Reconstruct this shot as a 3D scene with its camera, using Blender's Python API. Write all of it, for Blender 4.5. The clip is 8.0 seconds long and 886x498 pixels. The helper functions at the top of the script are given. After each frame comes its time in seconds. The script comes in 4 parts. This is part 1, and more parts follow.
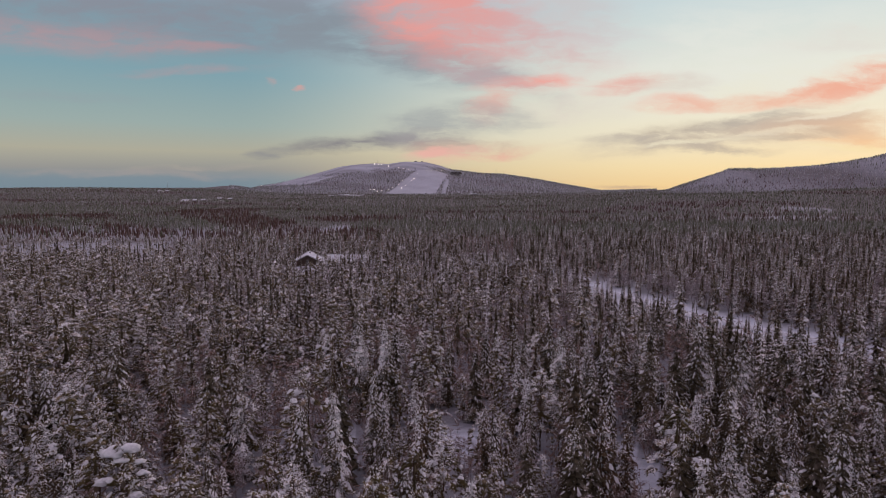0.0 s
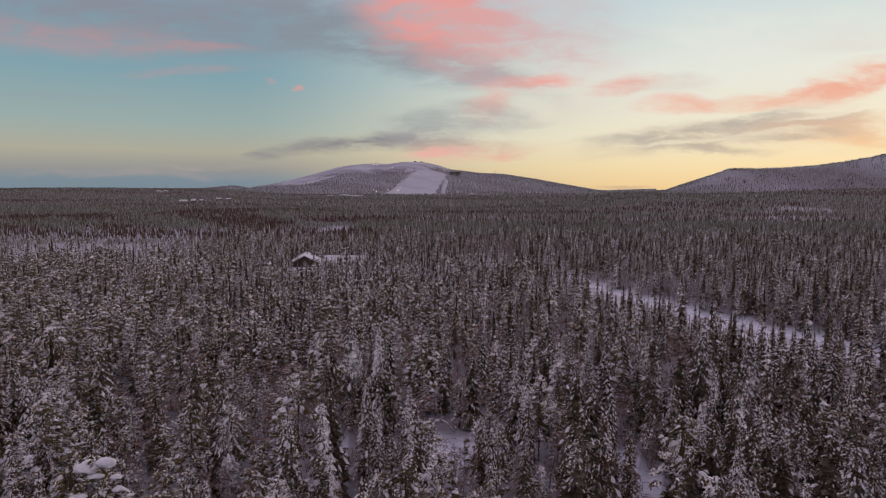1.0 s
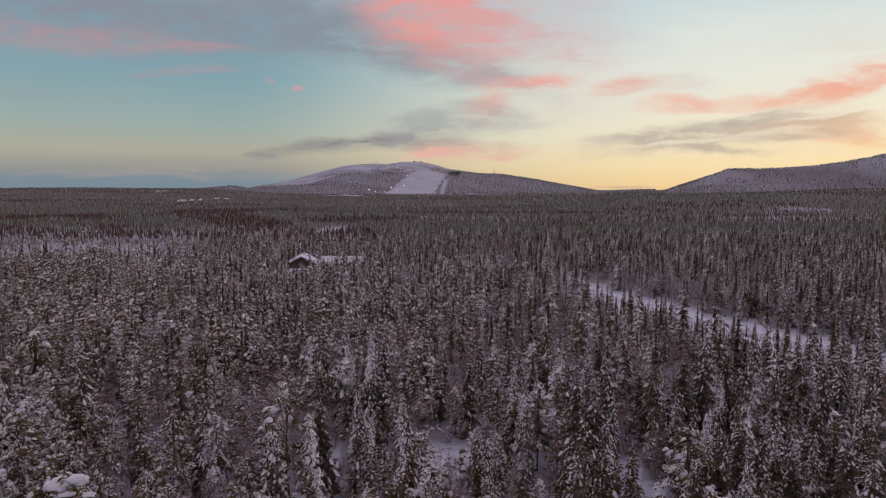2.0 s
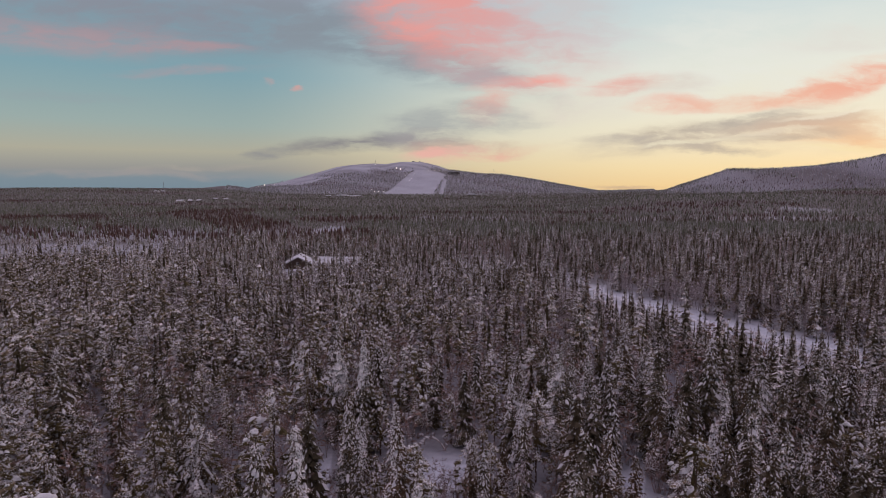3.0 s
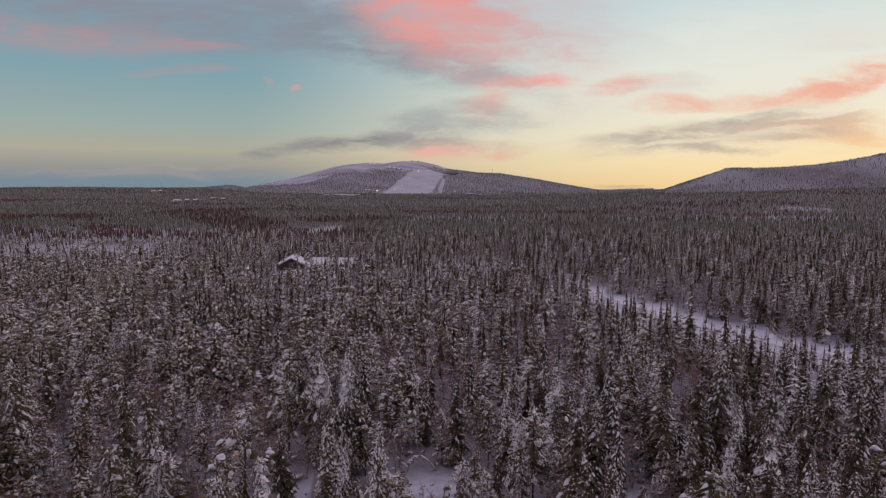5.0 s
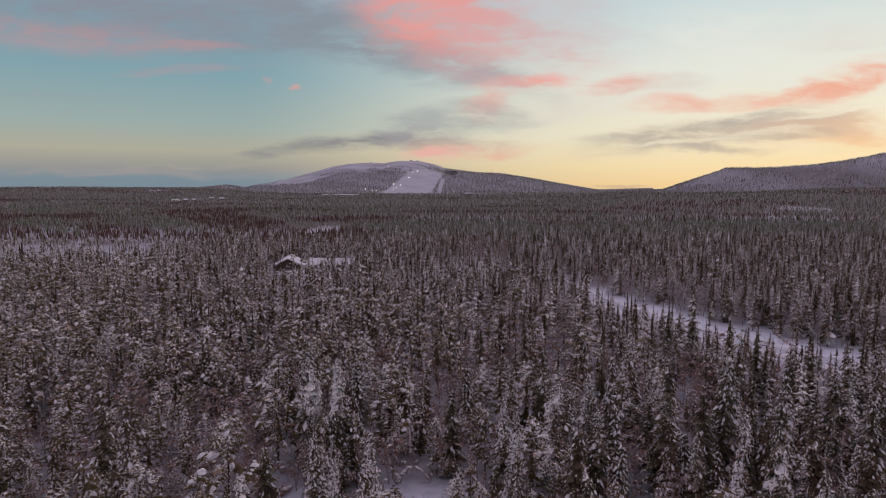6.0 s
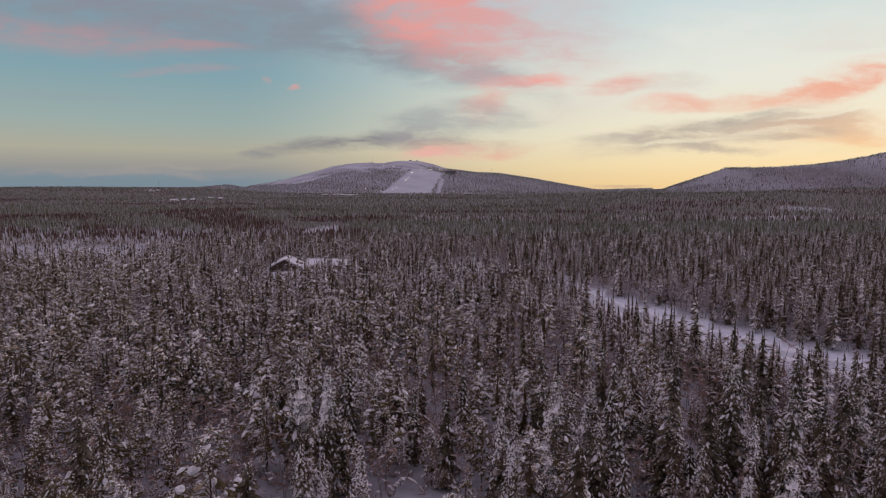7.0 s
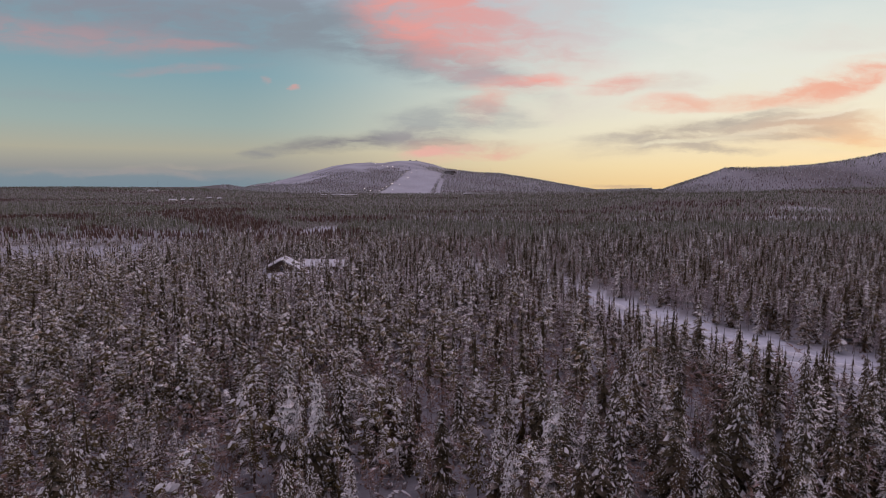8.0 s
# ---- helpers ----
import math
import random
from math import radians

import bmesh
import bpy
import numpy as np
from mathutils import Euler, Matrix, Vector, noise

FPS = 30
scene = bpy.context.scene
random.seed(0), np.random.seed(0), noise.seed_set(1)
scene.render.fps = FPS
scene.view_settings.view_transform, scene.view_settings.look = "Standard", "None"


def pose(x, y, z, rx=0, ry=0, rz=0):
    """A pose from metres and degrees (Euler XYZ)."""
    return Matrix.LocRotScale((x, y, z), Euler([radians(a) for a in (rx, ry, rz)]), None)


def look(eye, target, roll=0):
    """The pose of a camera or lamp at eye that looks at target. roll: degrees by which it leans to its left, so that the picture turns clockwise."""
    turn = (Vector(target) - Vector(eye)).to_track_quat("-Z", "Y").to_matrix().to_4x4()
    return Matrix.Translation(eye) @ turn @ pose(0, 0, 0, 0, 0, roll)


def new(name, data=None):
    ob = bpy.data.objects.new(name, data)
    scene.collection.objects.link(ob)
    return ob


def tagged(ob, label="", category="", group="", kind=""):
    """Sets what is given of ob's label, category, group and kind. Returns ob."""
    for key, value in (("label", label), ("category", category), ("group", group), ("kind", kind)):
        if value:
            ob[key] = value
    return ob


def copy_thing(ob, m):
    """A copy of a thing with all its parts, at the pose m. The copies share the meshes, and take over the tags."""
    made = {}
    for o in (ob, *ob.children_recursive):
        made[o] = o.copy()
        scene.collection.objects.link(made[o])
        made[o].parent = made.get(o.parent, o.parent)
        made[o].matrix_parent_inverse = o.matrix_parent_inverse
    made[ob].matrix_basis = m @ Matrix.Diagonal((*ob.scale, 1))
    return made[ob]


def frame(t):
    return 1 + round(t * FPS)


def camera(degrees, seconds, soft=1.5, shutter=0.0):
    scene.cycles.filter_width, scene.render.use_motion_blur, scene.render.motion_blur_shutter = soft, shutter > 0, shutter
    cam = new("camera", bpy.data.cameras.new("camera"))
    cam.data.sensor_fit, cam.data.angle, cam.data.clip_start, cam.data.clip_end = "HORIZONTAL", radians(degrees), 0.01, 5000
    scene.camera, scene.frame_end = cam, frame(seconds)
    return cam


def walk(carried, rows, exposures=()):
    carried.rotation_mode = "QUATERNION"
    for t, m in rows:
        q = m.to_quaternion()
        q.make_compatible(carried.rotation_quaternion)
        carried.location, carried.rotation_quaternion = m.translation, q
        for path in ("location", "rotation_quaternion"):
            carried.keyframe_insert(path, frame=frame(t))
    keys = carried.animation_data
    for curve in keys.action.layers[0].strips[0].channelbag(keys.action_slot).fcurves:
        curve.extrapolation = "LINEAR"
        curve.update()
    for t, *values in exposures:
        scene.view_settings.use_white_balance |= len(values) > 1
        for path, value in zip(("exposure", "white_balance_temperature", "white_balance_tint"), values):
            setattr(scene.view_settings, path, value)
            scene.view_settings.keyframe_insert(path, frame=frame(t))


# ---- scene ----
cam = camera(73.7, 8.0, soft=0.6)


def stand(t, along, yaw, dip):
    """The drone glides level, 39 m up, eleven degrees to the right of where it first looks."""
    a = radians(11.06)
    return t, pose(math.sin(a) * along, math.cos(a) * along, 39.0, 90 - 6.03 - dip, 0, -yaw)


walk(cam, [
    stand(0.0, 0.0, 0.0, 0.0),
    stand(1.5, 4.65, 0.09, -0.02),
    stand(3.0, 9.5, 0.19, -0.02),
    stand(4.5, 14.35, 0.28, 0.02),
    stand(6.0, 19.2, 0.37, 0.06),
    stand(7.0, 22.4, 0.42, 0.07),
    stand(8.0, 25.6, 0.46, 0.07),
])

# ---- sky and light ----


def lin(r, g, b):
    """Linear colour from 8-bit sRGB."""
    return tuple(((c / 255) / 12.92 if c < 10.3 else ((c / 255 + 0.055) / 1.055) ** 2.4) for c in (r, g, b)) + (1.0,)


SUN_AZ = radians(40)     # to the right of the first line of sight (+Y)
SUN_EL = radians(2.0)
world = bpy.data.worlds.new("dusk_sky")
scene.world = world
world.use_nodes = True
wn, wl = world.node_tree.nodes, world.node_tree.links
wn.clear()


def wnode(kind, operation="", interpolation="", flat=False):
    n = wn.new(kind)
    if operation:
        n.operation = operation
    if interpolation:
        n.interpolation_type = interpolation
    if flat:
        n.noise_dimensions = "2D"
    return n


def wmath(op, a, b=None, clamp=False):
    n = wnode("ShaderNodeMath", operation=op)
    n.use_clamp = clamp
    for i, v in enumerate((a, b)):
        if v is None:
            continue
        if isinstance(v, (int, float)):
            n.inputs[i].default_value = v
        else:
            wl.new(v, n.inputs[i])
    return n.outputs[0]


def wmix(fac, a, b, blend="MIX"):
    n = wnode("ShaderNodeMix")
    n.data_type, n.blend_type = "RGBA", blend
    for i, v in ((0, fac), (6, a), (7, b)):
        if isinstance(v, (int, float, tuple)):
            n.inputs[i].default_value = v
        else:
            wl.new(v, n.inputs[i])
    return n.outputs[2]


def wramp(fac, stops):
    n = wnode("ShaderNodeValToRGB")
    n.color_ramp.interpolation = "B_SPLINE" if len(stops) > 9 else "LINEAR"
    els = n.color_ramp.elements
    while len(els) < len(stops):
        els.new(0.5)
    for e, (p, c) in zip(els, stops):
        e.position, e.color = p, c
    wl.new(fac, n.inputs[0])
    return n.outputs[0]


coord = wnode("ShaderNodeTexCoord")
sep = wnode("ShaderNodeSeparateXYZ")
wl.new(coord.outputs["Generated"], sep.inputs[0])
dx, dy, dz = sep.outputs
front = wmath("MAXIMUM", dy, 0.05)
U = wmath("MULTIPLY", wmath("DIVIDE", dx, front), 100.0)
V = wmath("MULTIPLY", wmath("DIVIDE", dz, front), 100.0)
ahead = wnode("ShaderNodeMapRange", interpolation="SMOOTHSTEP")
ahead.inputs[1].default_value, ahead.inputs[2].default_value = 0.25, 0.5
wl.new(dy, ahead.inputs[0])
up = wmath("MAXIMUM", dz, 0.0, True)

# clear sky away from the sunset, and on its side
# stops from 0.45 up lie out of view, raised to brighten forest and snow
cool = wramp(up, [(0.0, lin(120, 138, 150)), (0.014, lin(124, 140, 150)), (0.027, lin(148, 148, 146)), (0.055, lin(173, 170, 153)), (0.095, lin(154, 171, 168)),
                  (0.17, lin(128, 161, 172)), (0.26, lin(128, 152, 166)), (0.45, lin(212, 194, 214)), (1.0, lin(226, 212, 234))])
warm = wramp(up, [(0.0, lin(241, 208, 152)), (0.03, lin(243, 220, 172)), (0.08, lin(239, 229, 202)), (0.17, lin(229, 230, 217)),
                  (0.27, lin(204, 218, 220)), (0.45, lin(228, 204, 210)), (1.0, lin(226, 212, 234))])
side = wmath("ADD", wmath("MULTIPLY", dx, math.sin(SUN_AZ)), wmath("MULTIPLY", dy, math.cos(SUN_AZ)))
glow = wnode("ShaderNodeMapRange", interpolation="SMOOTHSTEP")
glow.inputs[1].default_value, glow.inputs[2].default_value = 0.50, 0.99
wl.new(side, glow.inputs[0])
clear = wmix(glow.outputs[0], cool, warm)

# atmosphere behind the colours
sky = wnode("ShaderNodeTexSky")
sky.sky_type, sky.sun_disc, sky.sun_elevation, sky.sun_rotation = "NISHITA", False, SUN_EL, SUN_AZ
clear = wmix(0.003, clear, sky.outputs[0], "ADD")

# wisps: drawn-out noise that frays the edges of every cloud
flat = wnode("ShaderNodeCombineXYZ")
wl.new(U, flat.inputs[0]), wl.new(V, flat.inputs[1])
stretch = wnode("ShaderNodeVectorMath", operation="MULTIPLY")
stretch.inputs[1].default_value = (0.05, 0.16, 1.0)
wl.new(flat.outputs[0], stretch.inputs[0])
fray = wnode("ShaderNodeTexNoise", flat=True)
fray.inputs["Scale"].default_value, fray.inputs["Detail"].default_value, fray.inputs["Roughness"].default_value = 1.0, 7.0, 0.62
wl.new(stretch.outputs[0], fray.inputs["Vector"])
bend = wnode("ShaderNodeVectorMath", operation="MULTIPLY_ADD")
bend.inputs[1].default_value = (12.0, 3.6, 0.0)
bend.inputs[2].default_value = (-6.0, -1.8, 0.0)
wl.new(fray.outputs["Color"], bend.inputs[0])
bent = wnode("ShaderNodeVectorMath", operation="ADD")
wl.new(flat.outputs[0], bent.inputs[0]), wl.new(bend.outputs[0], bent.inputs[1])
grainy = wnode("ShaderNodeVectorMath", operation="MULTIPLY")
grainy.inputs[1].default_value = (0.11, 0.42, 1.0)
wl.new(bent.outputs[0], grainy.inputs[0])
body_noise = wnode("ShaderNodeTexNoise", flat=True)
body_noise.inputs["Scale"].default_value, body_noise.inputs["Detail"].default_value, body_noise.inputs["Roughness"].default_value = 1.0, 6.0, 0.55
wl.new(grainy.outputs[0], body_noise.inputs["Vector"])
body = wnode("ShaderNodeMapRange")
body.inputs[1].default_value, body.inputs[2].default_value = 0.30, 0.62
body.inputs[3].default_value, body.inputs[4].default_value = 0.2, 1.0
wl.new(body_noise.outputs["Fac"], body.inputs[0])
whole = wmath("MULTIPLY", body.outputs[0], ahead.outputs[0])
tint = clear


def cloud(u, v, half_width, half_height, lean, colour, weight):
    """One cloud at u, v (hundredths of the distance, right of and above the first line of sight), frayed by the wisps."""
    global tint
    m = wnode("ShaderNodeMapping")
    m.vector_type = "TEXTURE"
    m.inputs["Location"].default_value = (u, v, 0)
    m.inputs["Rotation"].default_value = (0, 0, radians(lean))
    m.inputs["Scale"].default_value = (half_width, half_height, 1)
    wl.new(bent.outputs[0], m.inputs["Vector"])
    far = wnode("ShaderNodeVectorMath", operation="LENGTH")
    wl.new(m.outputs[0], far.inputs[0])
    soft = wnode("ShaderNodeMapRange", interpolation="SMOOTHSTEP")
    soft.inputs[1].default_value, soft.inputs[2].default_value = 1.35, 0.3
    soft.inputs[3].default_value, soft.inputs[4].default_value = 0.0, weight
    wl.new(far.outputs["Value"], soft.inputs[0])
    tint = wmix(wmath("MULTIPLY", soft.outputs[0], whole), tint, lin(*colour))


cloud(-44.6, 28.5, 45.9, 7.2, -3, (138, 142, 154), 0.85)
cloud(-12.4, 23.6, 25.8, 4.3, -14, (136, 146, 156), 0.8)
cloud(4.3, 19.9, 18.2, 2.3, -20, (168, 162, 168), 0.6)
cloud(-64.3, 24.5, 24.0, 3.2, -4, (186, 150, 154), 0.55)
cloud(-42.1, 22.7, 10.5, 1.1, 0, (186, 146, 150), 0.55)
cloud(-40.4, 18.8, 11.5, 0.9, 2, (176, 152, 158), 0.5)
cloud(-62.1, 14.8, 11.5, 1.0, -3, (150, 158, 165), 0.35)
cloud(47.9, 21.3, 30.6, 8.6, 5, (232, 232, 224), 0.5)
cloud(24.6, 24.9, 12.4, 3.8, -10, (205, 205, 208), 0.5)
cloud(-0.4, 28.0, 14.3, 7.6, -12, (234, 154, 146), 0.95)
cloud(10.7, 24.5, 18.2, 4.8, -15, (214, 168, 168), 0.65)
cloud(21.8, 28.0, 9.6, 3.8, -10, (205, 190, 190), 0.45)
cloud(-25.2, 16.2, 1.1, 0.6, 0, (214, 160, 154), 0.8)
cloud(-30.4, 17.2, 1.0, 0.5, 0, (190, 160, 160), 0.6)
cloud(13.6, 16.9, 8.6, 1.7, 3, (238, 168, 158), 0.9)
cloud(4.3, 18.6, 9.6, 1.5, -14, (190, 165, 168), 0.6)
cloud(6.2, 12.9, 4.3, 2.3, 32, (230, 178, 166), 0.8)
cloud(21.2, 13.1, 14.3, 2.9, 5, (222, 210, 200), 0.45)
cloud(29.5, 16.6, 6.9, 1.6, 8, (232, 172, 160), 0.85)
cloud(37.0, 16.9, 8.6, 1.7, 4, (215, 200, 190), 0.5)
cloud(39.0, 13.6, 6.7, 1.5, 0, (238, 184, 168), 0.8)
cloud(51.1, 14.2, 16.3, 1.4, 3, (238, 192, 168), 0.8)
cloud(59.5, 15.4, 10.5, 1.3, 14, (240, 180, 155), 0.8)
cloud(68.7, 17.5, 12.5, 2.7, 18, (241, 174, 150), 0.9)
cloud(65.5, 9.9, 14.3, 2.7, 3, (244, 196, 150), 0.6)
cloud(71.3, 7.5, 8.6, 1.5, 0, (245, 190, 140), 0.6)
cloud(58.2, 6.2, 12.4, 1.1, 2, (230, 205, 170), 0.5)
cloud(52.0, 9.0, 20.0, 2.2, 7, (200, 180, 162), 0.6)
cloud(40.2, 8.1, 16.3, 2.4, 7, (188, 174, 158), 0.95)
cloud(31.7, 7.5, 10.5, 1.1, 2, (190, 180, 168), 0.7)
cloud(57.0, 10.0, 14.3, 2.6, 9, (202, 184, 168), 0.75)
cloud(51.3, 11.1, 11.5, 1.2, 12, (186, 176, 164), 0.8)
cloud(66.4, 9.8, 11.5, 2.1, 4, (222, 186, 158), 0.6)
cloud(59.9, 8.5, 9.6, 1.0, 6, (196, 180, 160), 0.6)
cloud(45.9, 5.9, 9.6, 0.9, -4, (186, 172, 158), 0.75)
cloud(37.4, 6.4, 15.3, 0.7, 2, (200, 186, 168), 0.6)
cloud(66.3, 24.0, 11.5, 2.4, 5, (222, 214, 206), 0.45)
cloud(-17.4, 6.6, 9.5, 1.3, 3, (132, 129, 134), 0.85)
cloud(-12.6, 7.5, 7.6, 1.5, 6, (132, 128, 134), 0.85)
cloud(-27.8, 5.3, 4.7, 0.8, 5, (140, 140, 143), 0.75)
cloud(-0.4, 10.8, 11.5, 2.9, 8, (158, 162, 165), 0.7)
cloud(9.0, 10.8, 8.6, 2.1, 0, (178, 178, 175), 0.6)
cloud(-3.2, 7.7, 7.6, 1.9, 0, (152, 146, 150), 0.8)
cloud(4.3, 6.4, 11.5, 1.5, 0, (195, 165, 152), 0.65)
cloud(7.2, 5.2, 9.6, 1.0, 8, (232, 182, 162), 0.95)
cloud(-55.4, 1.9, 26.8, 0.7, 0, (165, 155, 152), 0.5)
cloud(-41.1, 3.1, 15.3, 0.5, 2, (175, 165, 155), 0.45)
cloud(31.0, 0.0, 5.7, 0.4, 0, (205, 175, 145), 0.7)
cloud(57.1, 9.0, 8.6, 0.5, 7, (250, 241, 216), 0.55)
cloud(65.3, 12.2, 8.6, 0.5, 10, (249, 240, 218), 0.6)
cloud(43.0, 7.1, 13.4, 0.5, 4, (248, 238, 208), 0.65)
cloud(67.6, 6.4, 8.6, 0.6, 0, (252, 232, 180), 0.7)
cloud(20.2, 15.8, 7.6, 0.9, 0, (226, 214, 206), 0.5)
cloud(1.0, 5.7, 7.2, 0.9, 6, (232, 178, 166), 0.95)

# thin veil over the rest of the sky
veil_noise = wnode("ShaderNodeTexNoise")
veil_noise.inputs["Scale"].default_value, veil_noise.inputs["Detail"].default_value = 2.2, 4.0
wl.new(coord.outputs["Generated"], veil_noise.inputs["Vector"])
veil = wnode("ShaderNodeMapRange")
veil.inputs[1].default_value, veil.inputs[2].default_value = 0.45, 0.75
veil.inputs[3].default_value, veil.inputs[4].default_value = 0.0, 0.6
wl.new(veil_noise.outputs["Fac"], veil.inputs[0])
away = wmath("MULTIPLY", veil.outputs[0], wmath("SUBTRACT", 1.0, ahead.outputs[0]))
tint = wmix(away, tint, lin(196, 160, 172))
backdrop = wnode("ShaderNodeBackground")
backdrop.inputs["Strength"].default_value = 1.0
wl.new(tint, backdrop.inputs["Color"])
world_out = wnode("ShaderNodeOutputWorld")
wl.new(backdrop.outputs[0], world_out.inputs["Surface"])

sun = new("sun", bpy.data.lights.new("sun", "SUN"))
sun.data.energy, sun.data.angle, sun.data.color = 0.5, radians(12), (1.0, 0.72, 0.5)
sun.matrix_world = look((0, 0, 0), (-math.sin(SUN_AZ), -math.cos(SUN_AZ), -math.tan(SUN_EL + radians(3))))
scene.view_settings.exposure = 0.0

# ---- materials ----


def material(name, rough=0.8):
    m = bpy.data.materials.new(name)
    m.use_nodes = True
    b = m.node_tree.nodes["Principled BSDF"]
    b.inputs["Roughness"].default_value = rough
    b.inputs["Specular IOR Level"].default_value = 0.25
    return m, m.node_tree, b


def noise_node(nt, scale, detail=3.0, rough=0.55, vector=None):
    n = nt.nodes.new("ShaderNodeTexNoise")
    n.inputs["Scale"].default_value, n.inputs["Detail"].default_value, n.inputs["Roughness"].default_value = scale, detail, rough
    if vector is None:
        g = nt.nodes.new("ShaderNodeNewGeometry")
        vector = g.outputs["Position"]
    nt.links.new(vector, n.inputs["Vector"])
    return n.outputs["Fac"]


def ramp_node(nt, fac, stops):
    n = nt.nodes.new("ShaderNodeValToRGB")
    els = n.color_ramp.elements
    while len(els) < len(stops):
        els.new(0.5)
    for e, (p, c) in zip(els, stops):
        e.position, e.color = p, (*c, 1.0)
    nt.links.new(fac, n.inputs[0])
    return n.outputs[0]


def mix_node(nt, fac, a, b, blend="MIX"):
    n = nt.nodes.new("ShaderNodeMix")
    n.data_type, n.blend_type = "RGBA", blend
    for i, v in ((0, fac), (6, a), (7, b)):
        if isinstance(v, tuple):
            n.inputs[i].default_value = (*v, 1.0)
        elif isinstance(v, (int, float)):
            n.inputs[i].default_value = v
        else:
            nt.links.new(v, n.inputs[i])
    return n.outputs[2]


def bump_node(nt, b, height, strength, distance):
    n = nt.nodes.new("ShaderNodeBump")
    n.inputs["Strength"].default_value, n.inputs["Distance"].default_value = strength, distance
    nt.links.new(height, n.inputs["Height"])
    nt.links.new(n.outputs[0], b.inputs["Normal"])


def grained(name, stops, scale, rough=0.8, bump=0.4, by_island=None, by_object=None, dapple=None):
    """A colour ramp over grain at two scales; by_island or by_object blends in a second colour by chance; dapple = (per metre, share): caught snow."""
    m, nt, b = material(name, rough)
    fine = noise_node(nt, scale, 4.0)
    wide = noise_node(nt, scale * 0.13, 2.0)
    col = ramp_node(nt, fine, stops)
    col = mix_node(nt, 0.35, col, ramp_node(nt, wide, stops))
    if by_island:
        g = nt.nodes.new("ShaderNodeNewGeometry")
        f = ramp_node(nt, g.outputs["Random Per Island"], [(by_island[1], (0, 0, 0)), (by_island[2], (1, 1, 1))])
        col = mix_node(nt, f, col, by_island[0])
    if by_object:
        o = nt.nodes.new("ShaderNodeObjectInfo")
        f = ramp_node(nt, o.outputs["Random"], [(by_object[1], (0, 0, 0)), (by_object[2], (1, 1, 1))])
        col = mix_node(nt, f, col, by_object[0])
    if dapple:
        # caught snow in specks, much on one tree and little on the next
        specks = noise_node(nt, dapple[0], 2.0, 0.6)
        geo, column = nt.nodes.new("ShaderNodeNewGeometry"), nt.nodes.new("ShaderNodeVectorMath")
        column.operation, column.inputs[1].default_value = "MULTIPLY", (1.0, 1.0, 0.36)
        nt.links.new(geo.outputs["Position"], column.inputs[0])
        tree = noise_node(nt, dapple[2], 1.0, 0.5, column.outputs[0])
        col = mix_node(nt, ramp_node(nt, tree, [(0.36, (dapple[3],) * 3), (0.5, (0, 0, 0))]), col, tuple(0.5 * c for c in stops[0][1]))
        total = nt.nodes.new("ShaderNodeMath")
        total.operation, total.inputs[1].default_value = "MULTIPLY_ADD", 1.4 * dapple[3]
        nt.links.new(tree, total.inputs[0]), nt.links.new(specks, total.inputs[2])
        edge = 0.645 + 0.7 * dapple[3] - dapple[1]
        f = ramp_node(nt, total.outputs[0], [(edge - 0.03, (0, 0, 0)), (edge + 0.03, (1, 1, 1))])
        col = mix_node(nt, f, col, (0.78, 0.755, 0.775))
    nt.links.new(col, b.inputs["Base Color"])
    bump_node(nt, b, fine, bump, 0.5 / scale)
    return m


SNOW = grained("snow", [(0.3, (0.48, 0.49, 0.535)), (0.7, (0.65, 0.655, 0.71))], 1.6, 0.75, 0.3)
TREE_SNOW = grained("tree_snow", [(0.3, (0.48, 0.475, 0.505)), (0.7, (0.69, 0.68, 0.715))], 5.0, 0.8, 0.4)
NEEDLES = grained("spruce_needles", [(0.35, (0.030, 0.024, 0.011)), (0.65, (0.098, 0.073, 0.036))], 6.0, 0.75, 0.5,
                  by_island=((0.24, 0.20, 0.17), 0.62, 1.3), by_object=((0.085, 0.052, 0.027), 0.45, 1.4), dapple=(5.0, 0.045, 0.32, 0.5))
PINE_NEEDLES = grained("pine_needles", [(0.35, (0.052, 0.040, 0.015)), (0.65, (0.150, 0.110, 0.042))], 6.0, 0.75, 0.5,
                       by_island=((0.27, 0.205, 0.145), 0.68, 1.3), dapple=(5.0, 0.05, 0.32, 0.5))
INNER = grained("inner_needles", [(0.35, (0.036, 0.029, 0.013)), (0.65, (0.110, 0.084, 0.042))], 2.2, 0.85, 0.5, dapple=(3.6, 0.056, 0.32, 0.42))
FROSTED = grained("frosted_needles", [(0.3, (0.058, 0.064, 0.034)), (0.7, (0.138, 0.144, 0.082))], 0.7, 0.8, 0.3,
                  by_island=((0.27, 0.265, 0.255), 0.4, 1.3), dapple=(1.6, 0.01, 0.2, 0.22))
FAR_TWIGS = grained("far_bare_twigs", [(0.3, (0.056, 0.031, 0.024)), (0.7, (0.120, 0.068, 0.053))], 0.6, 0.85, 0.2,
                    by_island=((0.22, 0.18, 0.175), 0.7, 1.5), dapple=(1.4, -0.09, 0.2, 0.2))
# hoar frost, with distance haze painted in as a paler, bluer base colour
HOAR_HAZE = grained("hoar_haze_needles", [(0.3, (0.18, 0.185, 0.215)), (0.7, (0.33, 0.34, 0.385))], 0.4, 0.85, 0.3,
               by_island=((0.40, 0.385, 0.42), 0.3, 1.2), dapple=(0.7, 0.06, 0.06, 0.22))
BARK = grained("dark_bark", [(0.3, (0.045, 0.034, 0.028)), (0.7, (0.12, 0.095, 0.08))], 9.0, 0.9, 0.6)
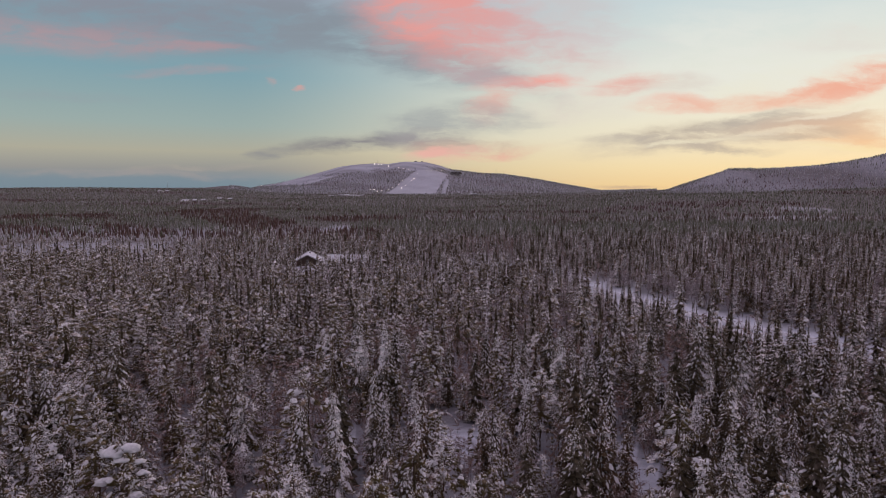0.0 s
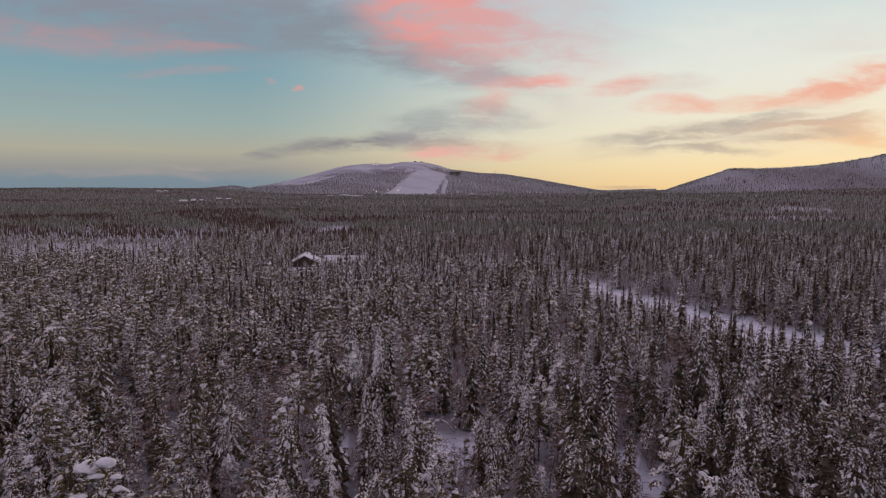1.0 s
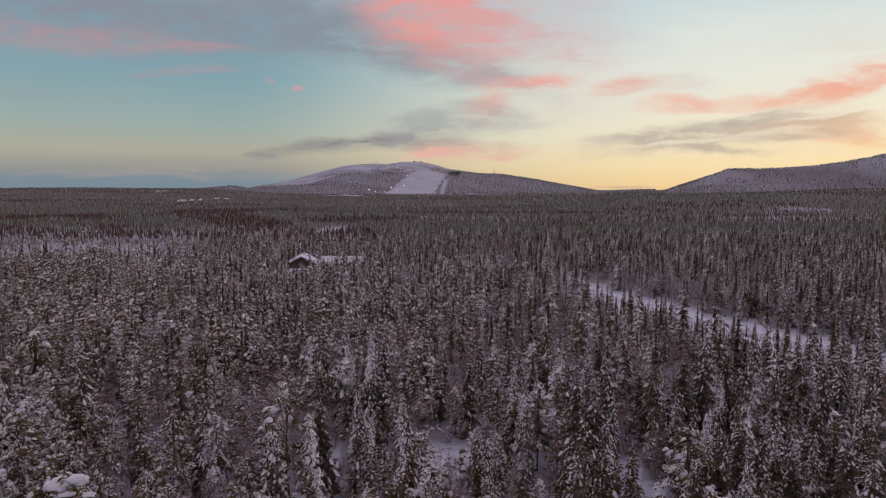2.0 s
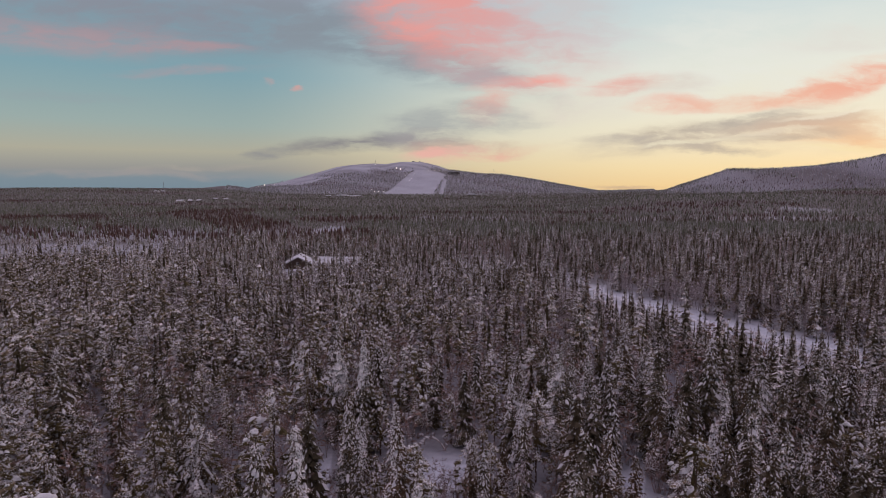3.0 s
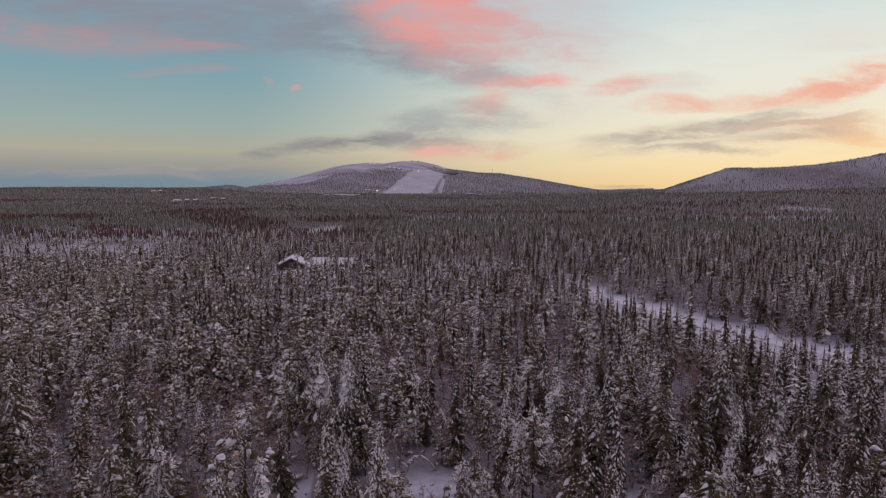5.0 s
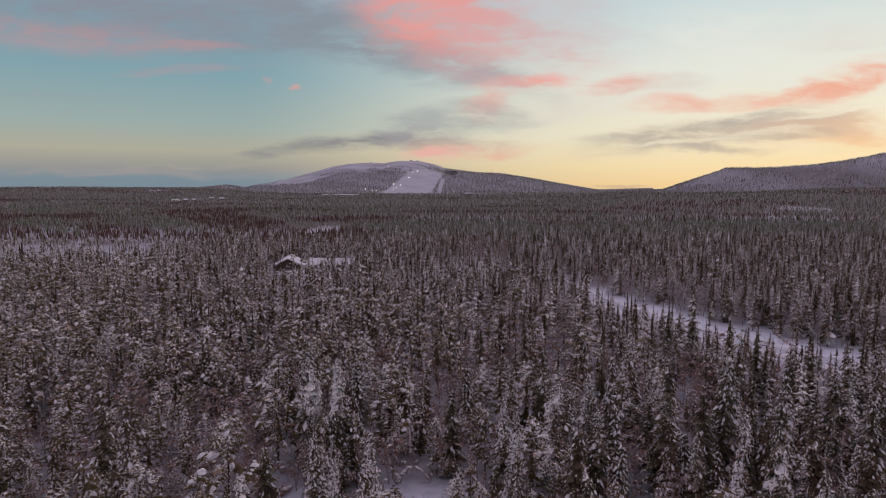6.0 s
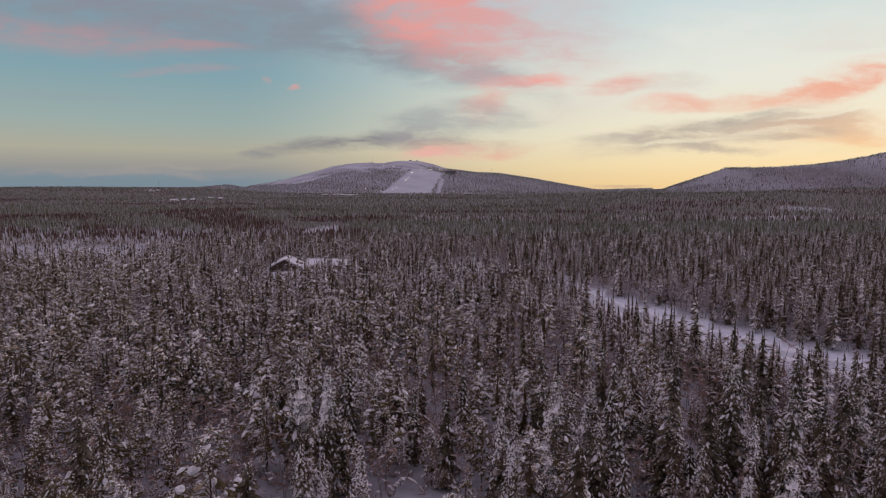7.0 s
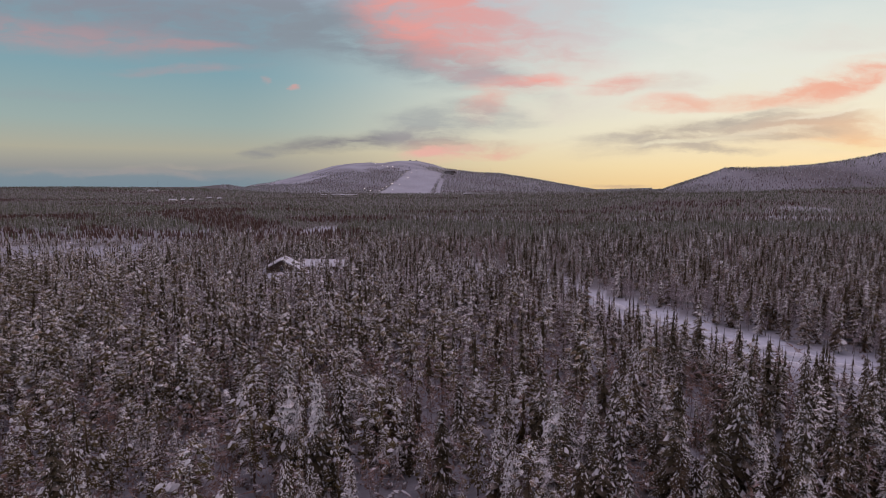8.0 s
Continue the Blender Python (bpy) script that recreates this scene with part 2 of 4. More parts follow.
PINE_BARK = grained("pine_bark", [(0.3, (0.055, 0.036, 0.025)), (0.7, (0.13, 0.082, 0.056))], 9.0, 0.9, 0.6, dapple=(3.0, 0.06, 0.5, 0.3))
BIRCH_BARK = grained("birch_bark", [(0.35, (0.10, 0.085, 0.08)), (0.6, (0.34, 0.31, 0.31))], 7.0, 0.8, 0.3)
TWIGS = grained("bare_twigs", [(0.3, (0.120, 0.068, 0.050)), (0.7, (0.28, 0.175, 0.140))], 2.0, 0.85, 0.2,
                by_island=((0.40, 0.345, 0.355), 0.45, 1.3), by_object=((0.34, 0.295, 0.31), 0.45, 1.3))
TIMBER = grained("dark_timber", [(0.3, (0.05, 0.035, 0.028)), (0.7, (0.12, 0.085, 0.065))], 4.0, 0.8, 0.3)
PALE_PAINT = grained("pale_paint", [(0.3, (0.55, 0.52, 0.5)), (0.7, (0.7, 0.68, 0.66))], 3.0, 0.6, 0.1)
STEEL = grained("dull_steel", [(0.3, (0.18, 0.18, 0.19)), (0.7, (0.30, 0.30, 0.31))], 3.0, 0.5, 0.1)
CONCRETE = grained("concrete", [(0.3, (0.22, 0.21, 0.21)), (0.7, (0.34, 0.33, 0.33))], 0.6, 0.8, 0.2)
PACKED = grained("packed_snow", [(0.3, (0.27, 0.28, 0.32)), (0.7, (0.41, 0.43, 0.50))], 1.1, 0.6, 0.3)


def glass_material():
    m, nt, b = material("window_glass", 0.1)
    b.inputs["Base Color"].default_value = (0.02, 0.022, 0.025, 1)
    b.inputs["Specular IOR Level"].default_value = 0.6
    return m


GLASS = glass_material()


def lamp_material():
    m, nt, b = material("lamp_glow")
    b.inputs["Emission Color"].default_value = (1.0, 0.86, 0.62, 1)
    b.inputs["Emission Strength"].default_value = 14.0
    return m


LAMP = lamp_material()


def ground_material():
    """Snow, with dwarf shrubs, brush and small trees standing through it where the land is wooded."""
    m, nt, b = material("snowy_ground", 0.8)
    at = nt.nodes.new("ShaderNodeAttribute")
    at.attribute_name = "wooded"
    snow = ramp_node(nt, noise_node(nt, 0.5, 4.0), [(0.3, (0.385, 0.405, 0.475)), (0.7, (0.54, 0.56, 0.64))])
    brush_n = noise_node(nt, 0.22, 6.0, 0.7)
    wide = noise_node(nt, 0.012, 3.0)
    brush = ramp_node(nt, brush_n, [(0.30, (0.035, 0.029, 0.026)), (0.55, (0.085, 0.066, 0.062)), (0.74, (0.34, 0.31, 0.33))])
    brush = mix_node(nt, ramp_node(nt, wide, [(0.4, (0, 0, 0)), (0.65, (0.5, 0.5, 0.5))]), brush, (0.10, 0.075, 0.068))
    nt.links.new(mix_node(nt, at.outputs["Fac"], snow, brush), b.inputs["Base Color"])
    bump_node(nt, b, brush_n, 0.5, 0.6)
    return m


GROUND = ground_material()

# ---- the land ----


def step(a, b, x):
    t = np.clip((np.asarray(x, float) - a) / (b - a), 0, 1)
    return t * t * (3 - 2 * t)


# crest lines: bearing (sideways metres per metre ahead) and height
FELL_A = [-0.40, -0.327, -0.313, -0.27, -0.212, -0.174, -0.148, -0.113, -0.0925, -0.078, -0.0625, -0.030, -0.004, 0.015, 0.063, 0.101, 0.158, 0.205, 0.263, 0.34]
FELL_H = [0, 18, 35, 70, 132, 175, 192, 202, 197, 209, 217, 214, 190, 156, 130, 124, 88, 52, 8, 0]
RIDGE_A = [0.33, 0.377, 0.414, 0.452, 0.48, 0.53, 0.584, 0.63, 0.678, 0.741, 0.9, 1.4, 2.2]
RIDGE_H = [0, 20, 47, 74, 95, 97, 104, 111, 125, 150, 190, 205, 120]


def land(x, y):
    """Height of the ground."""
    x, y = np.asarray(x, float), np.asarray(y, float)
    r = np.hypot(x, y)
    a = x / np.maximum(y, 1.0)
    fwd = y > 1
    fell = np.interp(a, FELL_A, FELL_H) * step(2750, 4300, y)
    ridge = np.interp(a, RIDGE_A, RIDGE_H) * step(1650, 2050, y) * (1 - 0.6 * step(2300, 4000, y))
    left = 27 * step(-0.24, -0.42, a) * step(1300, 2900, y)
    knoll = 26 * np.exp(-((a + 0.355) / 0.035) ** 2) * step(3600, 4300, y)
    gap = 10 * step(0.2, 0.34, a) * step(2200, 4200, y)
    foot = (24 * step(0.22, 0.37, a) + 9 * step(0.38, 0.75, a)) * step(900, 1420, y) * (1 - 0.45 * step(1500, 1800, y))
    low = np.maximum.reduce([fell, ridge, left + knoll, gap, foot])
    rough = 0.6 * np.sin(x * 0.021 + 1.3) * np.cos(y * 0.017) * step(120, 300, r)
    wave = (np.sin(x * 0.0061 + y * 0.0043) + np.sin(x * 0.0029 - y * 0.0071 + 2)) * 1.6 * step(500, 1200, r)
    dip = -5.0 * step(120, 380, r) * (1 - step(1200, 2500, r))
    back = 25 * step(1200, 3500, r)
    return np.where(fwd, low, 0) + dip + rough + wave + np.where(fwd, 0, back * step(0, -800, y))


ROAD = np.array([(10.0, 345), (38, 325), (52, 300), (60, 275), (62, 242), (69, 215), (77, 183), (88, 163), (103, 135), (120, 100), (131, 65), (136, 20), (138, -60)])


def road_distance(x, y):
    best = np.full(np.shape(x), 1e9)
    for (ax, ay), (bx, by) in zip(ROAD[:-1], ROAD[1:]):
        t = np.clip(((x - ax) * (bx - ax) + (y - ay) * (by - ay)) / ((bx - ax) ** 2 + (by - ay) ** 2), 0, 1)
        best = np.minimum(best, np.hypot(x - ax - t * (bx - ax), y - ay - t * (by - ay)))
    return best


def blob(x, y, cx, cy, rx, ry):
    return np.hypot((x - cx) / rx, (y - cy) / ry)


def wavy(x, y, s, k=0.0):
    """Smooth chance field between about -1 and 1."""
    return (np.sin(x / s + 1.7 * np.sin(y / s * 0.7 + k) + k) + np.sin(y / s * 1.3 + 1.9 * np.sin(x / s * 0.8 - k) + 2.1 * k)
            + np.sin((x + y) / s * 0.61 + 3 * k)) / 3


def on_piste(x, y):
    """1 on the broad ski run down the fell and on its smaller neighbours."""
    a = x / np.maximum(y, 1)
    t = (y - 2930) / 700
    left = -0.097 + 0.052 * t
    right = -0.012 + 0.019 * t
    run = (a > left) & (a < right) & (t > -0.12) & (t < 1.1)
    second = (np.abs(a - (0.001 + 0.008 * t)) < 0.0035) & (t > -0.1) & (t < 0.8)
    return run, second


def wooded(x, y):
    """How densely the land is wooded, 0 to 1."""
    d = np.ones(np.shape(x))
    d = np.where(road_distance(x, y) < 11.2 - 3.5 * step(195, 250, y) + 1.2 * wavy(x, y, 9), 0, d)
    side = x - np.interp(-y, -ROAD[:, 1], ROAD[:, 0])
    d = np.where((side < 0) & (side > -42) & (y > 60) & (y < 175), 0.85 * d, d)
    n = wavy(x, y, 23, 1.0)
    d = np.where(blob(x, y, -268, 398, 104, 72) + 0.25 * n < 1, 0.45, d)
    d = np.where((blob(x, y, -330, 560, 230, 75) + 0.25 * n < 1) & (d > 0.5), 0.65, d)
    d = np.where(blob(x, y, -114, 605, 15, 56) + 0.3 * n < 1, 0.42, d)
    d = np.where(blob(x, y, 30, 300, 24, 14) + 0.2 * n < 1, 0.35, d)
    d = np.where(blob(x, y, 605, 1010, 60, 34) + 0.5 * n < 1, 0.5, d)
    d = np.where((x > -0.04 * y) & (y > 790 + 22 * n) & (y < 845 + 25 * wavy(x, y, 60, 2.0)), 0.35, d)
    d = np.where(blob(x, y, 2, 88, 5.5, 5) + 0.2 * n < 1, 0.0, d)
    d = np.where(blob(x, y, 27, 78, 3, 9) + 0.2 * n < 1, 0.0, d)
    d = np.where(blob(x, y, -15, 80, 2, 9) + 0.2 * n < 1, 0.0, d)
    d = np.where((x > -86) & (x < -40) & (y > np.where((x > -77) & (x < -56), 296, 326)) & (y < 344), 0.0, d)
    run, second = on_piste(x, y)
    d = np.where(run | second, 0, d)
    a = x / np.maximum(y, 1)
    h = land(x, y)
    fuzz = wavy(x, y, 60, 0.4) + 0.6 * wavy(x, y, 21, 2.2)
    fell_side = (y > 2700) & (a > -0.36) & (a < 0.012)
    line = 30 + step(-0.25, -0.20, a) * np.clip(42 + (a + 0.21) * 560, 30, 100)
    d = np.where(fell_side, np.clip(0.9 - (h - line - 26 * fuzz) / 40, np.where(h > line + 30, 0.0, 0.06), 1), d)
    d = np.where((run | second) & (y > 2700), 0, d)
    d = np.where((y > 1680) & (a > 0.37) & (h > 22), np.clip(0.70 + 0.42 * fuzz, 0.2, 1), d)
    d = np.where((y > 2700) & (a > 0.012) & (a < 0.27), np.clip(1.0 + 0.25 * fuzz, 0.6, 1), d)
    return d


def mesh_of(name, verts, tris, mats, which=None, smooth=True):
    me = bpy.data.meshes.new(name)
    verts, tris = np.asarray(verts, np.float32), np.asarray(tris, np.int32)
    me.vertices.add(len(verts)), me.loops.add(tris.size), me.polygons.add(len(tris))
    me.vertices.foreach_set("co", verts.ravel())
    me.loops.foreach_set("vertex_index", tris.ravel())
    me.polygons.foreach_set("loop_start", np.arange(0, tris.size, 3, dtype=np.int32))
    for m in mats:
        me.materials.append(m)
    if which is not None:
        me.polygons.foreach_set("material_index", np.asarray(which, np.int32))
    me.polygons.foreach_set("use_smooth", np.full(len(tris), smooth))
    me.update(calc_edges=True)
    return me


def grid_tris(rows, cols, closed):
    i, j = np.meshgrid(np.arange(rows - 1), np.arange(cols if closed else cols - 1), indexing="ij")
    k = (j + 1) % cols
    a, b, c, d = i * cols + j, i * cols + k, (i + 1) * cols + k, (i + 1) * cols + j
    return np.concatenate([np.stack([a, b, c], -1).reshape(-1, 3), np.stack([a, c, d], -1).reshape(-1, 3)])


def build_ground():
    radii = np.concatenate([[0.01], np.geomspace(12, 1200, 70), np.linspace(1235, 4700, 120), [5200, 6500]])
    bearings = np.concatenate([np.linspace(-48, 48, 340), np.linspace(51, 309, 87)])
    rr, bb = np.meshgrid(radii, np.radians(bearings), indexing="ij")
    x, y = rr * np.sin(bb), rr * np.cos(bb)
    z = land(x, y)
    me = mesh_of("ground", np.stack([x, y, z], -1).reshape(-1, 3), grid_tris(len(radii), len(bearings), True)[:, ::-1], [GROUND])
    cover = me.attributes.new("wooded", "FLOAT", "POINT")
    # dark brush colour gains share from 150 to 420 m, darkening gaps between trees
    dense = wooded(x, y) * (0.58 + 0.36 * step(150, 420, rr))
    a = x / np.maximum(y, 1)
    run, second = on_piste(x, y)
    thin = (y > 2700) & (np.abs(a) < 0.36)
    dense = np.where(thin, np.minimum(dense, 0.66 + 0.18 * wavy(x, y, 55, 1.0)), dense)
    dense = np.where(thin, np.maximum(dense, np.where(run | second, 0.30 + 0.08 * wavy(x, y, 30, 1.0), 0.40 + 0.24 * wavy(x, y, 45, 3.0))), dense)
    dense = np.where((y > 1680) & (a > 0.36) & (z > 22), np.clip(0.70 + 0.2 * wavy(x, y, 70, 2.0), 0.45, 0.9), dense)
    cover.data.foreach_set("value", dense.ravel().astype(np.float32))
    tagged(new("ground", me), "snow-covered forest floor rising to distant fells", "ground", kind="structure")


build_ground()


def part(name, me, parent, label=""):
    ob = new(name, me)
    ob.parent = parent
    return tagged(ob, label)


def strip(name, offsets, heights, mat, first=0, last=None):
    """A ribbon along the road, with its cross-section given by offsets and heights."""
    line = []
    for p, q in zip(ROAD[:-1], ROAD[1:]):
        for t in np.linspace(0, 1, 12, endpoint=False):
            line.append(p + (q - p) * t)
    line = np.array(line)
    for _ in range(12):
        line[1:-1] = (line[:-2] + 2 * line[1:-1] + line[2:]) / 4
    d = np.gradient(line, axis=0)
    d /= np.linalg.norm(d, axis=1)[:, None]
    side_way = np.stack([d[:, 1], -d[:, 0]], -1)
    rows = []
    for i, (p, s) in enumerate(zip(line, side_way)):
        wob = 0.35 * math.sin(i * 0.9) + 0.2 * math.sin(i * 2.3)
        for o, h in zip(offsets, heights):
            q = p - s * (o + (wob if h > 0.2 else 0.1 * wob))
            rows.append((*q, float(land(q[0], q[1])) + h * (1 + 0.5 * math.sin(i * 1.7 + o))))
    return mesh_of(name, rows, grid_tris(len(line), len(offsets), False), [mat])


tagged(new("road", strip("road", [-8.2, -6.8, -6.5, -6.0, -5.7, -4.2, -3.9, -3.4, -3.1, -1.6], [0.10, 0.09, 0.04, 0.04, 0.08, 0.08, 0.04, 0.04, 0.08, 0.10], PACKED)),
       "snow-packed forest road with worn wheel tracks", "road", kind="structure")
tagged(new("snow_bank", strip("snow_bank", [-1.7, -1.1, -0.4, 0.6], [0.02, 0.75, 0.8, -0.05], SNOW)),
       "ploughed snow bank along the forest road", "snow bank", kind="structure")
tagged(new("snow_bank", strip("snow_bank", [-10.6, -9.6, -8.8, -8.1], [-0.05, 0.7, 0.65, 0.02], SNOW)),
       "ploughed snow bank along the forest road", "snow bank", kind="structure")

# ---- trees ----


class Shape:
    """Triangles with a material number each."""

    def __init__(self):
        self.v, self.f, self.m, self.n = [], [], [], 0

    def add(self, verts, tris, mat):
        self.v.append(np.asarray(verts, float)), self.f.append(np.asarray(tris) + self.n)
        self.m.append(np.full(len(tris), mat))
        self.n += len(verts)

    def arrays(self):
        return np.concatenate(self.v), np.concatenate(self.f), np.concatenate(self.m)

    def pick(self, mats):
        """The triangles of some materials alone."""
        v, f, m = self.arrays()
        f = f[np.isin(m, mats)]
        used, inverse = np.unique(f, return_inverse=True)
        return v[used], inverse.reshape(-1, 3)


OCTA = np.array([(1, 0, 0), (0, 1, 0), (-1, 0, 0), (0, -1, 0), (0, 0, 1), (0, 0, -1)], float)
OCTA_F = [(0, 1, 4), (1, 2, 4), (2, 3, 4), (3, 0, 4), (1, 0, 5), (2, 1, 5), (3, 2, 5), (0, 3, 5)]
HEX = np.array([(math.cos(a), math.sin(a), 0) for a in np.linspace(0, 2 * math.pi, 7)[:6]])
DOME = np.concatenate([HEX * (1, 1, 0) + (0, 0, -0.25), HEX * (0.7, 0.7, 0) + (0, 0, 0.5), [(0, 0, 0.85)]])
DOME_F = [t for i in range(6) for t in ((i, (i + 1) % 6, 6 + (i + 1) % 6), (i, 6 + (i + 1) % 6, 6 + i), (6 + i, 6 + (i + 1) % 6, 12))]


def lump(s, rng, p, r, flat, mat, lod, way=None):
    """A cushion of snow, drawn out along a branch where a way is given."""
    if r > 0.2 and lod < 2:
        base, tris = DOME - (0, 0, 0.1), DOME_F
        v = base * rng.uniform(0.8, 1.2, base.shape) + (0, 0, 1) * (-0.35 * (base[:, :1] ** 2 + base[:, 1:2] ** 2) * rng.uniform(0.2, 1.4))
    else:
        base, tris = (OCTA[:5], OCTA_F[:4]) if lod == 2 else (OCTA, OCTA_F)
        v = base * rng.uniform(0.7, 1.3, base.shape)
    if way is None:
        a = rng.uniform(0, 6.28)
        e1, long = np.array([math.cos(a), math.sin(a), rng.uniform(-0.5, 0.1)]), 1.15
    else:
        way = way + (0, 0, -0.6 * np.linalg.norm(way))
        e1, long = way / (np.linalg.norm(way) + 1e-9), rng.uniform(1.0, 1.6)
    e2 = np.cross((0, 0, 1), e1)
    e2 /= np.linalg.norm(e2) + 1e-9
    s.add(v[:, :1] * e1 * r * long + v[:, 1:2] * e2 * r * 0.9 + v[:, 2:] * np.array((0, 0, 1.0)) * r * flat + p, tris, mat)


def stem(s, points, radii, mat, sides=5):
    """A tapered limb through the points."""
    points = np.asarray(points, float)
    ring = [(math.cos(a), math.sin(a)) for a in np.linspace(0, 2 * math.pi, sides, endpoint=False)]
    way = points[-1] - points[0]
    way /= np.linalg.norm(way) + 1e-9
    e1 = np.cross(way, (0.31, 0.72, 0.11) if abs(way[2]) > 0.9 else (0, 0, 1))
    e1 /= np.linalg.norm(e1)
    e2 = np.cross(way, e1)
    v = [p + r * (c * e1 + q * e2) for p, r in zip(points, radii) for c, q in ring]
    f = []
    for i in range(len(points) - 1):
        for j in range(sides):
            a, b = i * sides + j, i * sides + (j + 1) % sides
            f += [(a, b, b + sides), (a, b + sides, a + sides)]
    s.add(v, f, mat)


def sprays(s, rng, p, way, long, wide, mat):
    """Small drooping sprays: one triangle each at the points p, along way."""
    n = len(p)
    way = way / (np.linalg.norm(way, axis=1)[:, None] + 1e-9)
    across = np.cross(way, rng.normal(0, 1, (n, 3)) + (0, 0, 1.2))
    across /= np.linalg.norm(across, axis=1)[:, None] + 1e-9
    l, w = (long * rng.uniform(0.6, 1.4, n))[:, None], (wide * rng.uniform(0.6, 1.4, n))[:, None]
    v = np.stack([p + across * w, p - across * w, p + way * l], 1).reshape(-1, 3)
    s.add(v, np.arange(3 * n).reshape(-1, 3), mat)


def crown_points(rng, n, height, spread, low, depth=0.5):
    """Chance places in a spruce's crown, gathered in whorls, and the ways the sprays hang there."""
    q = rng.uniform(0, 1, n) ** 1.25
    q = np.where(rng.random(n) < 0.75, (np.floor(q * 17) + rng.uniform(0.0, 0.45, n)) / 17, q)
    a = rng.uniform(0, 6.283, n)
    sector = 1 + 0.28 * np.sin(3 * a + 11 * np.floor(q * 17)) + 0.15 * np.sin(5 * a + 4.7 * np.floor(q * 9))
    full = spread * ((1 - q) ** 0.68 * 0.93 + 0.05) * sector
    r = full * (1 - depth * rng.uniform(0, 1, n) ** 1.6)
    z = height * (low + (0.995 - low) * q) - 0.35 * r
    p = np.stack([np.cos(a) * r, np.sin(a) * r, z], -1)
    way = np.stack([np.cos(a), np.sin(a), -rng.uniform(0.25, 1.1, n)], -1) + rng.normal(0, 0.3, (n, 3))
    return p, way


def skirts(s, rng, height, spread, tiers, points, low, ragged=1.0, mat=3):
    """Overlapping whorls of a conifer: each a drooping star of boughs."""
    for i in range(tiers):
        q = (i + rng.uniform(-0.15, 0.15)) / tiers
        z1 = height * min(0.995, low + (1 - low) * (q + 1.25 / tiers))
        r = spread * ((1 - max(q, 0)) ** 0.7 * 0.95 + 0.05)
        z0 = height * (low + (1 - low) * q) - 0.2 * r
        t = rng.uniform(0, 6.28)
        ring = []
        for k in range(points):
            out = r * ((1.1 if k % 2 else 0.5) + ragged * rng.uniform(-0.22, 0.22))
            a = t + 6.283 * k / points + rng.normal(0, 0.12)
            ring.append((math.cos(a) * out, math.sin(a) * out, z0 + (0 if k % 2 else 0.35) + rng.uniform(-0.25, 0.25) * ragged))
        s.add(ring + [(rng.normal(0, 0.06), rng.normal(0, 0.06), z1)], [(k, (k + 1) % points, points) for k in range(points)], mat)


def cone(q):
    """Reach of a spruce's boughs at the height q of its crown."""
    return ((1 - q) ** 0.78 * 0.95 + 0.05) * (0.78 + 0.22 * np.clip(q / 0.14, 0, 1))


